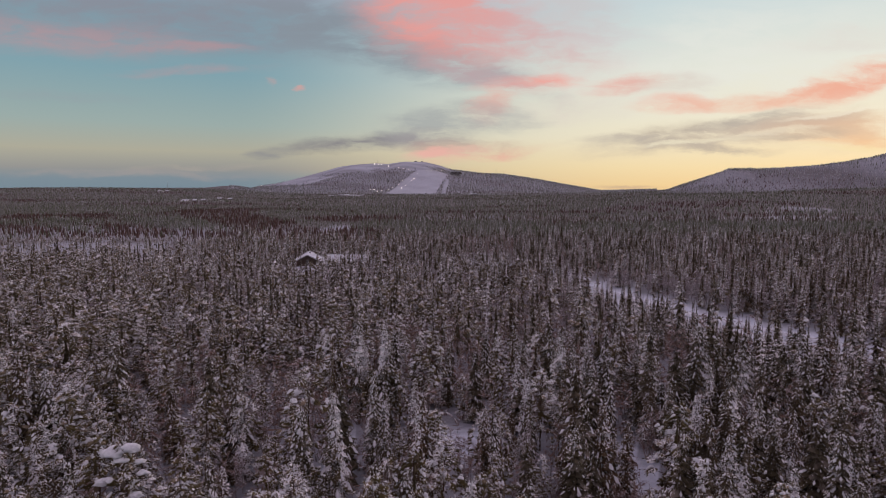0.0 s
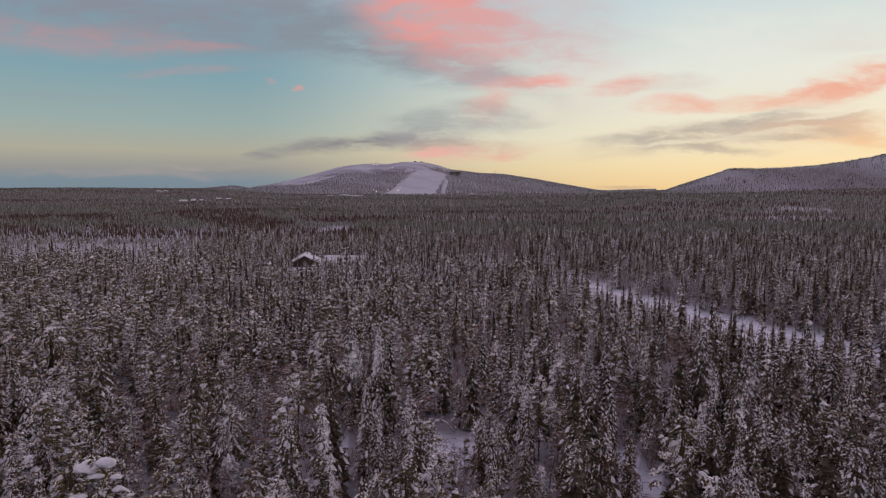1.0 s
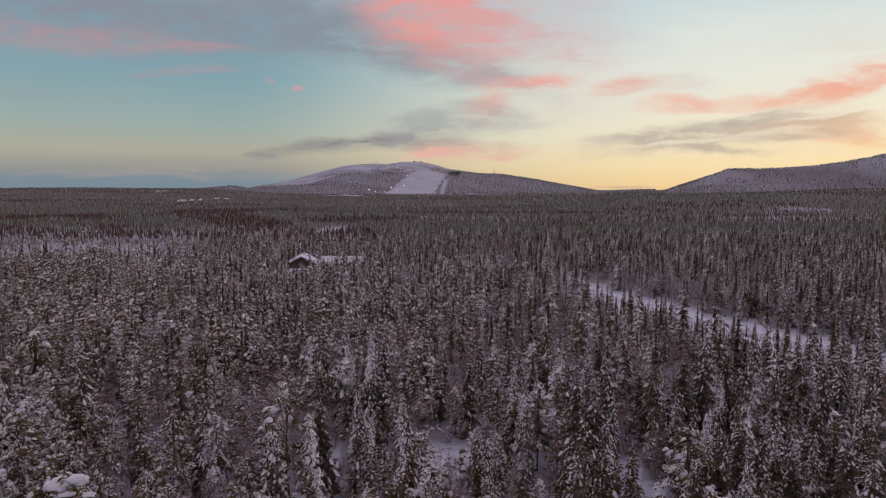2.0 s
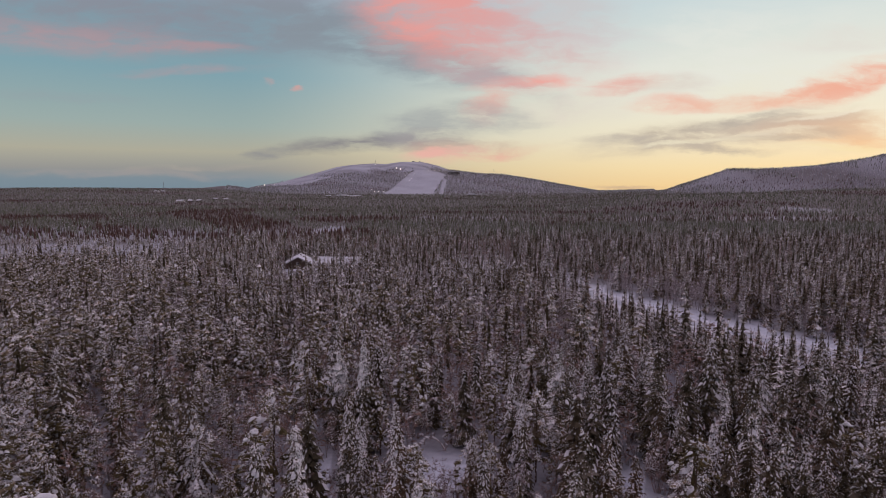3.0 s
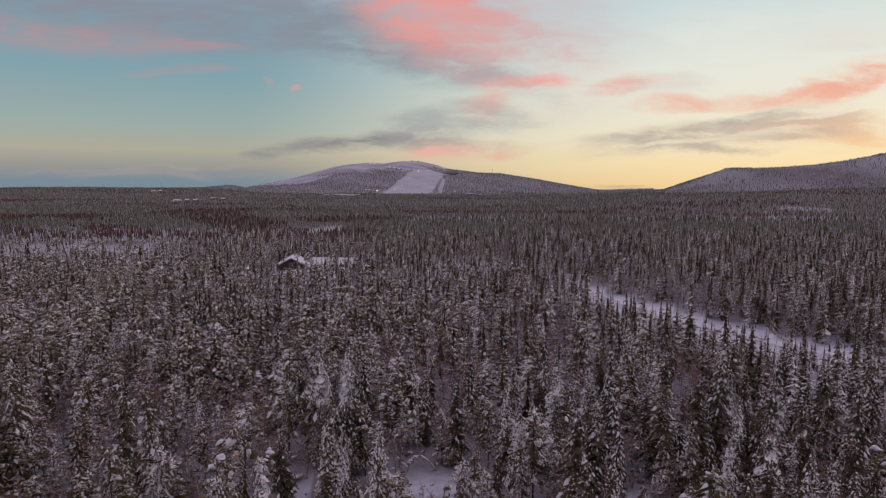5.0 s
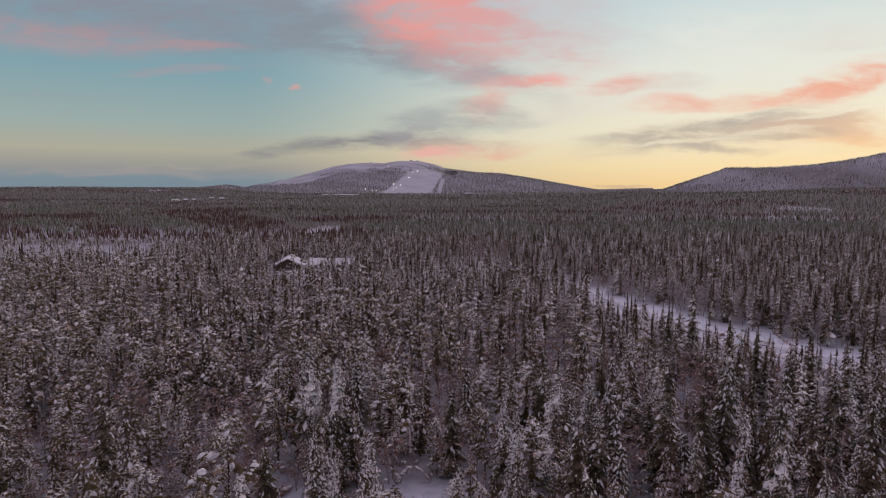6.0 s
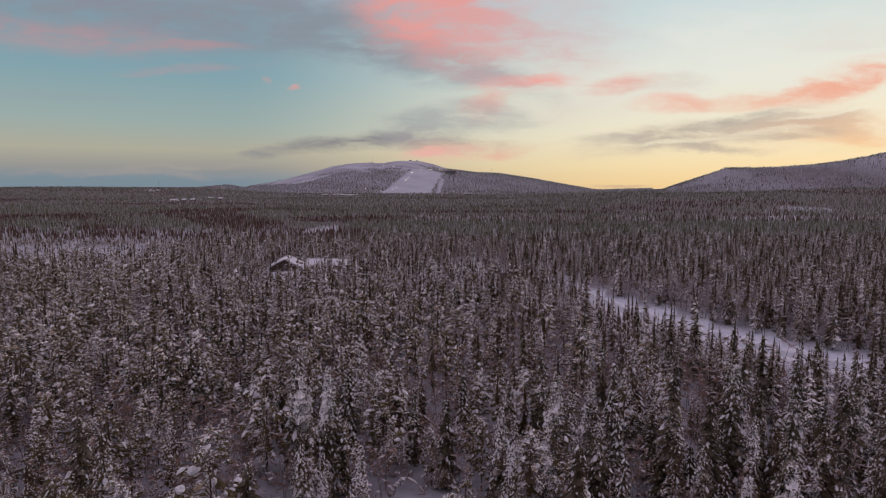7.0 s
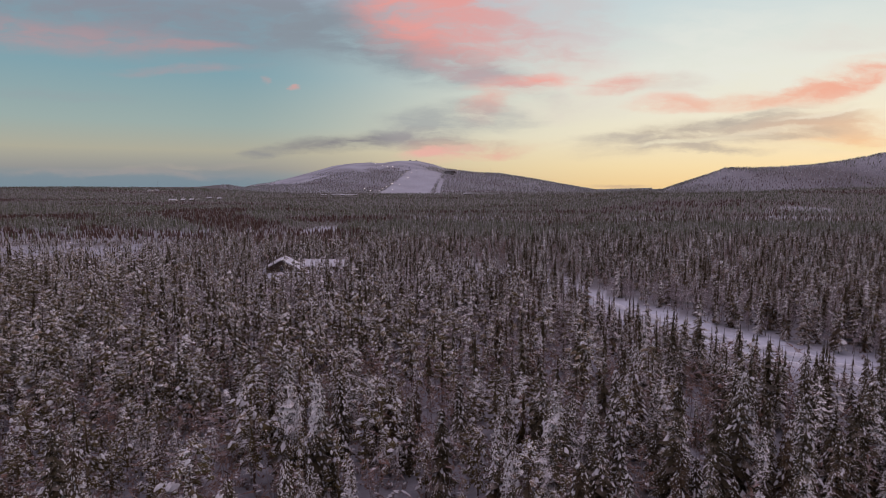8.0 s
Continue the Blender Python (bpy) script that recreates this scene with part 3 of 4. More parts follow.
def tiered(s, rng, height, spread, low, tiers, arms, snow, lod, heavy=1.0):
    """Whorls of drooping boughs with slabs of snow lying on them. Materials: 1 needles, 2 snow."""
    i = np.repeat(np.arange(tiers), arms)
    n = len(i)
    q = np.clip((i + rng.uniform(-0.35, 0.35, n)) / tiers, 0, 1)
    a = rng.uniform(0, 6.283, tiers)[i] + 6.283 * np.tile(np.arange(arms), tiers) / arms + rng.normal(0, 0.24, n)
    reach = (spread * cone(q) * rng.uniform(0.66, 1.16, n) * (1 + 0.16 * np.sin(2 * a + rng.uniform(0, 6))) + 0.08)[:, None]
    out = np.stack([np.cos(a), np.sin(a), np.zeros(n)], -1)
    across = np.stack([-np.sin(a), np.cos(a), np.zeros(n)], -1)
    up = np.array((0, 0, 1.0))
    z = (height * (low + (0.975 - low) * q))[:, None]
    sag = rng.uniform(0.30, 0.80, n)[:, None] * (1.1 - 0.55 * q[:, None])
    base = up * (z + 0.12 * reach)
    tip = out * reach + up * (z - sag * reach)
    half = reach * rng.uniform(0.22, 0.38, n)[:, None] + 0.05
    mid = base + 0.55 * (tip - base) + up * 0.12 * reach
    left, right = mid + across * half - up * (0.16 * reach + 0.35 * half), mid - across * half - up * (0.16 * reach + 0.35 * half)
    if lod == 0:
        v = np.stack([base, left, mid, right, tip], 1).reshape(-1, 3)
        f = (np.array([(0, 1, 2), (0, 2, 3), (2, 1, 4), (2, 4, 3)])[None] + 5 * np.arange(n)[:, None, None]).reshape(-1, 3)
    else:
        v = np.stack([base, left, tip, right], 1).reshape(-1, 3)
        f = (np.array([(0, 1, 2), (0, 2, 3)])[None] + 4 * np.arange(n)[:, None, None]).reshape(-1, 3)
    s.add(v, f, 1)
    if lod == 0:
        for edge in (left, right, mid):
            t = rng.uniform(0.1, 0.9, n)[:, None]
            sprays(s, rng, edge * (1 - t) + tip * t, out * 0.5 - up * rng.uniform(0.5, 1.6, n)[:, None] + rng.normal(0, 0.3, (n, 3)), 0.40, 0.085, 1)
    # snow on the boughs, much on one side of the tree and little on the other
    lean = 0.5 + 0.25 * np.sin(a + rng.uniform(0, 6.283))
    k = np.nonzero(rng.random(n) < snow * (0.55 + 0.9 * lean))[0]
    m, way = len(k), tip[k] - base[k]
    t0 = rng.uniform(0.15, 0.7, m)[:, None]
    t1 = np.minimum(1.08, t0 + rng.uniform(0.20, 0.45, m)[:, None])
    h = half[k] * rng.uniform(*((0.20, 0.46) if lod == 0 else (0.25, 0.65)), m)[:, None] * heavy
    thick = up * (0.05 + 0.16 * h + 0.05 * heavy)
    b, t = base[k] + way * t0 + thick + up * 0.10 * reach[k], base[k] + way * t1 + thick * 0.5
    c = (b + t) / 2 + thick * 1.4 + up * 0.06 * reach[k]
    drop = up * (0.10 * reach[k] + 0.30 * h)
    l, r = c + across[k] * h - thick - drop, c - across[k] * h - thick - drop
    if lod == 0:
        s.add(np.stack([b, l, c, r, t], 1).reshape(-1, 3), (np.array([(0, 2, 1), (0, 3, 2), (2, 4, 1), (2, 3, 4)])[None] + 5 * np.arange(m)[:, None, None]).reshape(-1, 3), 2)
    elif lod == 1:
        s.add(np.stack([b, l, t, r], 1).reshape(-1, 3), (np.array([(0, 2, 1), (0, 3, 2)])[None] + 4 * np.arange(m)[:, None, None]).reshape(-1, 3), 2)
    else:
        s.add(np.stack([b, l, t], 1).reshape(-1, 3), np.arange(3 * m).reshape(-1, 3), 2)
    return tip, tip - base


def spruce_shape(seed, height, spread, snow, lumps, lod, heavy=1.0):
    """Slim northern spruce. Materials: 0 bark, 1 needles, 2 snow, 3 inner needles."""
    rng, s = np.random.default_rng(seed), Shape()
    low = rng.uniform(0.04, 0.10)
    if lod < 2:
        stem(s, [(0, 0, -0.3), (0, 0, height * 0.6), (0, 0, height)], [0.11, 0.07, 0.02], 0, 4 if lod == 0 else 3)
    skirts(s, rng, height * 0.95, spread * 0.42, (9, 5, 3)[lod], (7, 5, 4)[lod], low, 1.3, 3 if lod else 1)
    tip, way = tiered(s, rng, height, spread, low, (20, 12, 7)[lod], (8, 5, 4)[lod], snow, lod, heavy)
    for j in rng.integers(0, len(tip), lumps):
        size = rng.choice([0.07, 0.10, 0.15, 0.24], p=[0.36, 0.38, 0.22, 0.04]) * (1.0, 1.1, 1.3)[lod]
        lump(s, rng, tip[j] - way[j] * rng.uniform(0, 0.4) + (0, 0, 0.08), size, rng.uniform(0.5, 0.9), 2, 2 if lod else 1, way[j])
    return s


def pine_shape(seed, height, spread, pads, snow, lod):
    """Pine with a ragged crown of needle pads over a bare lower stem, loaded with snow."""
    rng, s = np.random.default_rng(seed), Shape()
    bend = rng.normal(0, 0.02, 2)

    def axis(z):
        return np.array([bend[0] * z, bend[1] * z, z])

    if lod < 2:
        stem(s, [axis(z) for z in (-0.3, height * 0.45, height * 0.96)], [0.13, 0.09, 0.03], 0, 4 if lod == 0 else 3)
    skirts(s, rng, height * 0.93, spread * 0.34, (5, 4, 3)[lod], 5, 0.24, 1.7, 3 if lod else 1)
    for i in range(pads):
        q = (i + rng.uniform(0, 1)) / pads
        a = 2.4 * i + rng.normal(0, 0.5)
        z = height * (0.20 + 0.78 * q ** 0.85)
        r = spread * (0.25 + 0.80 * math.sin(min(1, q * 0.80 + 0.22) * math.pi)) * math.sqrt(rng.uniform(0.08, 1.1))
        out = np.array((math.cos(a), math.sin(a), 0.0))
        p = axis(z) + out * r - (0, 0, 0.12 * r)
        if lod == 0 and i % 2:
            stem(s, [axis(z - 0.25 * r), p], [0.045, 0.015], 0, 3)
        size = rng.uniform(0.34, 0.66) * (1.0 - 0.25 * q) * (1.0, 1.2, 1.5)[lod]
        lump(s, rng, p, size * 0.8, rng.uniform(0.45, 0.75), 1, 2 if lod == 2 else 1, out + (0, 0, 0.35))
        k = (13, 4, 2)[lod]
        w = rng.normal(0, 1, (k, 3)) * (1, 1, 0.55) + out * 0.5 - (0, 0, 0.25)
        sprays(s, rng, p + w * size * 0.4, w, size * 0.9, size * (0.16, 0.24, 0.34)[lod], 1)
        if rng.random() < snow:
            for _ in range((4, 2, 1)[lod]):
                at = p + rng.normal(0, 0.42, 3) * size * (1, 1, 0.5) + (0, 0, size * 0.36)
                lump(s, rng, at, size * rng.choice([0.22, 0.34, 0.52], p=[0.45, 0.4, 0.15]), rng.uniform(0.5, 0.9), 2, 2 if lod else 1, out + rng.normal(0, 0.5, 3) - (0, 0, 0.2))
    return s


def birch_shape(seed, height, lod, arch=0.0):
    """Bare downy birch, its twigs grey with frost. Materials: 0 bark, 1 twigs, 2 snow."""
    rng, s = np.random.default_rng(seed), Shape()
    for trunk in range(1 + (rng.random() < 0.6) + (rng.random() < 0.3)):
        lean = rng.normal(0, 0.12, 2) + (arch, 0)
        h = height * rng.uniform(0.7, 1.0)

        def path(q):
            return np.array([lean[0] * h * q * (0.4 + q), lean[1] * h * q * (0.4 + q), h * q * (1 - 0.35 * arch * q * q)])

        qs = np.linspace(-0.03, 1, 5 if lod == 0 else 3)
        stem(s, [path(q) for q in qs], np.linspace(0.075, 0.012, len(qs)), 0, 4 if lod == 0 else 3)
        for i in range((24, 10, 5)[lod]):
            q = rng.uniform(0.15, 0.97)
            p = path(q)
            a = rng.uniform(0, 6.28)
            l = h * (0.32 - 0.20 * q) * rng.uniform(0.6, 1.2)
            tip = p + (math.cos(a) * l * 0.7, math.sin(a) * l * 0.7, l * rng.uniform(0.1, 0.9))
            if lod == 0:
                stem(s, [p, (p + tip) / 2 + (0, 0, 0.1), tip], [0.026, 0.02, 0.012], 1, 3)
            for k in range((12, 6, 4)[lod]):
                b = p + (tip - p) * rng.uniform(0.2, 1.0)
                e = b + rng.normal(0, 1, 3) * (0.32, 0.32, 0.24) * h / 7 * (1 if lod == 0 else 1.4)
                w = rng.normal(0, 1, 3) * (0.026, 0.055, 0.10)[lod]
                s.add([b + w, b - w, e], [(0, 1, 2)], 1)
            if rng.random() < (0.3, 0.2, 0.12)[lod]:
                lump(s, rng, tip * 0.6 + p * 0.4 + (0, 0, 0.05), rng.uniform(0.07, 0.17), 0.7, 2, 2 if lod else 1, tip - p)
    return s


def brush_shape(seed, height):
    """A knee- to head-high bush of frosted twigs with snow caught in it."""
    rng, s = np.random.default_rng(seed), Shape()
    for i in range(16):
        a, r = rng.uniform(0, 6.28), rng.uniform(0.1, 0.7)
        b = np.array((math.cos(a) * r * 0.4, math.sin(a) * r * 0.4, 0))
        e = b + (math.cos(a) * r, math.sin(a) * r, height * rng.uniform(0.5, 1))
        w = rng.normal(0, 0.03, 3)
        s.add([b + w, b - w, e], [(0, 1, 2)], 1)
        for k in range(2):
            m = b + (e - b) * rng.uniform(0.4, 0.9)
            w = rng.normal(0, 0.022, 3)
            s.add([m + w, m - w, m + rng.normal(0, 0.35, 3) * (1, 1, 0.6)], [(0, 1, 2)], 1)
    for i in range(3):
        lump(s, rng, np.array((rng.normal(0, 0.4), rng.normal(0, 0.4), height * rng.uniform(0.2, 0.7))), rng.uniform(0.1, 0.3), 0.6, 2, 2)
    return s


def far_shape(seed, height, spread, tiers, snow):
    """Far conifer: a ragged cone of boughs with snow on them."""
    rng, s = np.random.default_rng(seed), Shape()
    skirts(s, rng, height, spread * 0.55, 1, 4, 0.06, 1.4, 1)
    tiered(s, rng, height, spread, 0.08, tiers, 4, snow, 2, 1.35)
    return s


def distant_shape(seed, height, spread, flecks):
    """Very far conifer: a ragged cone and a few flecks of snow."""
    rng, s = np.random.default_rng(seed), Shape()
    skirts(s, rng, height, spread * 0.8, 1, 5, 0.06, 1.4, 1)
    p, way = crown_points(rng, flecks, height, spread * 1.1, 0.06, 0.2)
    sprays(s, rng, p + (0, 0, 0.25), way, 0.8, 0.27, 2)
    return s


def birch_band(x, y):
    """Where bare birch wood runs in bands through the conifers."""
    n = 0.3 * wavy(x, y, 33, 3.0)
    along = np.interp(y, [480, 660, 920, 1130], [-95, -205, -370, -385])
    one = (np.abs(x - along) < 14 + 0.055 * y + 30 * n) & (y > 430) & (y < 1130)
    two = blob(x, y, -115, 560, 62, 40) + n < 1
    three = (np.abs(y - 990 - 0.1 * (120 - x)) < 42 + 40 * n) & (x > -60) & (x < 290)
    four = blob(x, y, -110, 790, 80, 60) + n < 1
    return one | two | three | four


def scatter(seed, x0, x1, y0, y1, gap, keep):
    """Places on a shaken grid that keep() lets stand."""
    rng = np.random.default_rng(seed)
    gx, gy = np.meshgrid(np.arange(x0, x1, gap), np.arange(y0, y1, gap))
    x = (gx + rng.uniform(-0.55, 0.55, gx.shape) * gap).ravel()
    y = (gy + rng.uniform(-0.55, 0.55, gy.shape) * gap).ravel()
    ok = keep(x, y) & (rng.random(len(x)) < wooded(x, y))
    return x[ok], y[ok], rng


def wedge(x, y):
    return np.abs(x - 0.1 * 25) < 0.78 * y + 10


def edge_size(x, y):
    """Young trees grow along the near side of the road."""
    side = x - np.interp(-y, -ROAD[:, 1], ROAD[:, 0])
    mire = (blob(x, y, -272, 425, 125, 84) < 1) | (blob(x, y, -133, 650, 45, 90) < 1)
    return np.where((y > 125) & (y < 220) & (side < 0) & (side > -46), (0.47 + 0.53 * step(15, 46, -side)) * (1 + 0.35 * wavy(x, y, 1.7)), 1.0) * np.where(mire, 0.55, 1.0) * np.where((x > -88) & (x < -42) & (y > 252) & (y < 322), np.where((x < -58) & (x > -73), 0.36, 0.85), 1.0)


def stand_of(name, label, shapes, mats, x, y, rng, size, category="trees"):
    """Many trees as one object."""
    if not len(x):
        return
    pick = rng.integers(0, len(shapes), len(x))
    vs, fs, ms, n = [], [], [], 0
    z = land(x, y)
    k = size * rng.uniform(0.62, 1.22, len(x)) * np.where(rng.random(len(x)) < 0.18, 0.6, 1)
    k = k * edge_size(x, y)
    a = rng.uniform(0, 6.28, len(x))
    for i, sh in enumerate(shapes):
        v, f, m = sh.arrays()
        sel = np.nonzero(pick == i)[0]
        if not len(sel):
            continue
        c, s_ = np.cos(a[sel])[:, None], np.sin(a[sel])[:, None]
        wide = k[sel][:, None] * rng.uniform(0.9, 1.35, (len(sel), 1))
        px = (v[None, :, 0] * c - v[None, :, 1] * s_) * wide + x[sel][:, None]
        py = (v[None, :, 0] * s_ + v[None, :, 1] * c) * wide + y[sel][:, None]
        pz = v[None, :, 2] * k[sel][:, None] + z[sel][:, None]
        vs.append(np.stack([px, py, pz], -1).reshape(-1, 3))
        fs.append((f[None] + (np.arange(len(sel)) * len(v))[:, None, None] + n).reshape(-1, 3))
        ms.append(np.tile(m, len(sel)))
        n += len(sel) * len(v)
    me = mesh_of(name, np.concatenate(vs), np.concatenate(fs), mats, np.concatenate(ms), smooth=False)
    tagged(new(name, me), label, category, kind="stuff")


SPRUCE_MATS, PINE_MATS, BIRCH_MATS = [BARK, NEEDLES, TREE_SNOW, INNER], [PINE_BARK, PINE_NEEDLES, TREE_SNOW, INNER], [BIRCH_BARK, TWIGS, TREE_SNOW]
FAR_MATS = [BARK, FROSTED, TREE_SNOW]
FELL_MATS = [BARK, HOAR_HAZE, TREE_SNOW]


def tree_thing(name, shape, mats, names, label, group):
    """A tree as a thing of its own, with its stem, crown and snow as parts."""
    root = tagged(new(name), label, name.replace("_", " "), group)
    for i, (mat, part_name) in enumerate(zip(mats, names)):
        v, f = shape.pick([i])
        piece = part(part_name, mesh_of(part_name, v, f, [mat], smooth=i != 1), root, ("", "", "clumps of snow on the branches")[i])
        if i:
            tagged(piece, kind="stuff")
    return root


def kind_of(x, y, rng):
    """0 spruce, 1 pine, 2 birch, in patches."""
    p = rng.random(len(x))
    d = road_distance(x, y)
    verge = 0.2 * ((d < 24) & (x > np.interp(-y, -ROAD[:, 1], ROAD[:, 0])))
    birch = 0.47 + verge + 0.03 * step(110, 220, y) + 0.26 * wavy(x, y, 31, 2.0) - 0.10 * step(-0.35, -0.6, x / y) + 0.6 * birch_band(x, y)
    pine = 0.21 + 0.14 * wavy(x, y, 43, 4.0) - 0.17 * step(0, 60, x) + 0.22 * step(-0.3, -0.55, x / y)
    return np.where(p < birch, 2, np.where(p < birch + pine, 1, 0))


LANDMARKS = [(-30.8, 55.3), (0.3, 93.0), (11.9, 82.1), (22.8, 77.9), (-19.2, 73.0), (61, 98), (-8.7, 104), (25.6, 89.6), (-57.3, 126.6), (47.5, 73), (67, 108), (70.5, 105.5), (62, 114), (49, 110), (35, 118), (23, 140)]


def near_forest():
    spruces = [tree_thing("spruce_tree", spruce_shape(100 + i, 12.5 + 0.5 * (i % 4), 1.95 + 0.15 * (i % 3), (1.0, 0.7, 0.34)[i % 3], (190, 110, 40)[i % 3], 0, 1.0 if i % 3 else 1.2), SPRUCE_MATS,
                          ("trunk", "crown", "snow_load"), ("narrow spruce heavily loaded with snow", "dark narrow spruce with snow clumps on drooping branches",
                          "tall dark spruce with little snow on it")[i % 3], "forest spruces") for i in range(8)]
    pines = [tree_thing("pine_tree", pine_shape(200 + i, 12.0, 2.1, 50, 0.95, 0), PINE_MATS, ("trunk", "crown", "snow_load"),
                        "brown-green pine with snow cushions on its ragged crown", "forest pines") for i in range(6)]
    birches = [tree_thing("birch_tree", birch_shape(300 + i, 8.5, 0), BIRCH_MATS, ("trunk", "crown", "snow_load"),
                          "bare birch with frosted grey twigs", "forest birches") for i in range(7)]
    made = [set(), set(), set()]
    count = [0, 0, 0]
    sets = (spruces, pines, birches)
    x, y, rng = scatter(11, -120, 130, 36, 150, 2.85, lambda x, y: wedge(x, y))
    clear_of = np.min([np.hypot(x - px, y - py) for px, py in LANDMARKS], axis=0) > 2.2
    x, y = x[clear_of], y[clear_of]
    kinds = kind_of(x, y, rng)
    order = np.argsort(np.hypot(x - 3, y - 20))
    rest = [[], [], []]
    for i in order:
        k = kinds[i]
        if count[k] >= 260:
            rest[k].append(i)
            continue
        count[k] += 1
        which = int(rng.integers(0, len(sets[k])))
        if k == 0 and which % 3 < 2 and x[i] > 12 and rng.random() < 0.6:
            which = int(rng.choice([2, 5, 5, 1]))
        size = float(rng.uniform(0.66, 1.20) * (0.55 if rng.random() < 0.15 else 1) * edge_size(x[i], y[i]))
        m = pose(x[i], y[i], float(land(x[i], y[i])), 0, 0, rng.uniform(0, 360)) @ Matrix.Diagonal((size * rng.uniform(0.9, 1.1), size * rng.uniform(0.9, 1.1), size, 1))
        if which in made[k]:
            copy_thing(sets[k][which], m)
        else:
            made[k].add(which)
            sets[k][which].matrix_basis = m
    return x, y, rest


near_x, near_y, near_rest = near_forest()
MID_SPRUCE = [spruce_shape(400 + i, 12.5, 1.85, 0.42 if i % 3 else 0.8, 6, 1, 1.2) for i in range(8)]
MID_BARE = [spruce_shape(410 + i, 12.5, 1.75, 0.16 + 0.06 * (i % 3), 2, 1) for i in range(8)]
MID_PINE = [pine_shape(430 + i, 11.5, 2.1, 18, 0.75, 1) for i in range(6)]
MID_BIRCH = [birch_shape(460 + i, 8.0, 1) for i in range(8)]
LOW_SPRUCE = [spruce_shape(500 + i, 12.0, 2.1, 0.42 if i % 3 else 0.75, 0, 2, 1.25) for i in range(10)]
LOW_BARE = [spruce_shape(515 + i, 12.0, 2.1, 0.15 + 0.06 * (i % 3), 0, 2) for i in range(8)]
LOW_PINE = [pine_shape(530 + i, 11.5, 2.1, 9, 0.8, 2) for i in range(8)]
LOW_BIRCH = [birch_shape(560 + i, 8.0, 2) for i in range(8)]
FAR_TREES = [far_shape(600 + i, 8.2, 1.9, 3, 0.45 + 0.12 * (i % 4)) for i in range(10)]
FAR_DARK = [far_shape(610 + i, 9.5, 1.7, 3, 0.08) for i in range(8)]
FAR_BARE = [distant_shape(620 + i, 8.5, 2.2, 1) for i in range(8)]
FAR_SMALL = [far_shape(630 + i, 8.2, 2.1, 2, 0.45 + 0.12 * (i % 4)) for i in range(10)]
DISTANT = [distant_shape(640 + i, 9.5, 1.6, 4) for i in range(10)]

for k, (nm, lb, shapes, mats) in enumerate((("spruce_stand", "dense stand of snowy spruces", MID_SPRUCE, SPRUCE_MATS),
                                            ("pine_stand", "stand of brown-green snowy pines", MID_PINE, PINE_MATS),
                                            ("birch_stand", "thicket of bare frosted birches", MID_BIRCH, BIRCH_MATS))):
    idx = np.array(near_rest[k], int)
    if k == 0:
        dark = idx[near_x[idx] > 18]
        stand_of(nm, "dense stand of dark spruces with little snow", MID_BARE, mats, near_x[dark], near_y[dark], np.random.default_rng(24), 1.05)
        idx = idx[near_x[idx] <= 18]
    stand_of(nm, lb, shapes, mats, near_x[idx], near_y[idx], np.random.default_rng(20 + k), 1.05)


def belt(seed, y0, y1, gap, spruce, bare, pine, birch):
    x, y, rng = scatter(seed, -0.85 * y1 - 20, 0.85 * y1 + 20, y0, y1, gap, wedge)
    kinds = kind_of(x, y, rng)
    dark = (kinds == 0) & (x > 0.08 * y + 20 * wavy(x, y, 37, 1.0))
    snowy = (kinds == 0) & ~dark
    stand_of("spruce_stand", "dense stand of dark spruces with little snow", bare, SPRUCE_MATS, x[dark], y[dark], rng, 1.14)
    stand_of("spruce_stand", "dense stand of snowy spruces", spruce, SPRUCE_MATS, x[snowy], y[snowy], rng, 1.14)
    stand_of("pine_stand", "stand of brown-green snowy pines", pine, PINE_MATS, x[kinds == 1], y[kinds == 1], rng, 1.14)
    stand_of("birch_stand", "thicket of bare frosted birches", birch, BIRCH_MATS, x[kinds == 2], y[kinds == 2], rng, 1.1)


belt(31, 150, 250, 3.2, MID_SPRUCE, MID_BARE, MID_PINE, MID_BIRCH)
belt(32, 250, 480, 4.45, LOW_SPRUCE, LOW_BARE, LOW_PINE, LOW_BIRCH)


def far_belt(seed, y0, y1, gap, shapes, size=1.0, name="far_forest", label="wide frosted conifer forest", mats=FAR_MATS, inside=wedge):
    x, y, rng = scatter(seed, -0.85 * y1, 0.85 * y1, y0, y1, gap, inside)
    bare = wavy(x * 0.45, y, 60, 5.0) + 0.35 * wavy(x, y, 17, 1.0) + rng.normal(0, 0.12, len(x)) > 0.42
    bare |= birch_band(x, y) & (rng.random(len(x)) < 0.9)
    if mats is FELL_MATS:
        bare[:] = False
    brink = ~bare & (x > -0.04 * y) & (y > 735) & (y < 815) & (mats is FAR_MATS)
    stand_of("far_forest", "dark edge of the conifer forest", FAR_DARK, SPRUCE_MATS, x[brink], y[brink], rng, size * 1.15, "forest")
    bare |= brink
    stand_of(name, label, shapes, mats, x[~bare], y[~bare], rng, size, "forest")
    bare &= ~brink
    stand_of("far_birch_wood", "reddish-brown bare birch wood in snow", FAR_BARE, [BARK, FAR_TWIGS, TREE_SNOW], x[bare], y[bare], rng, size * 0.8, "forest")


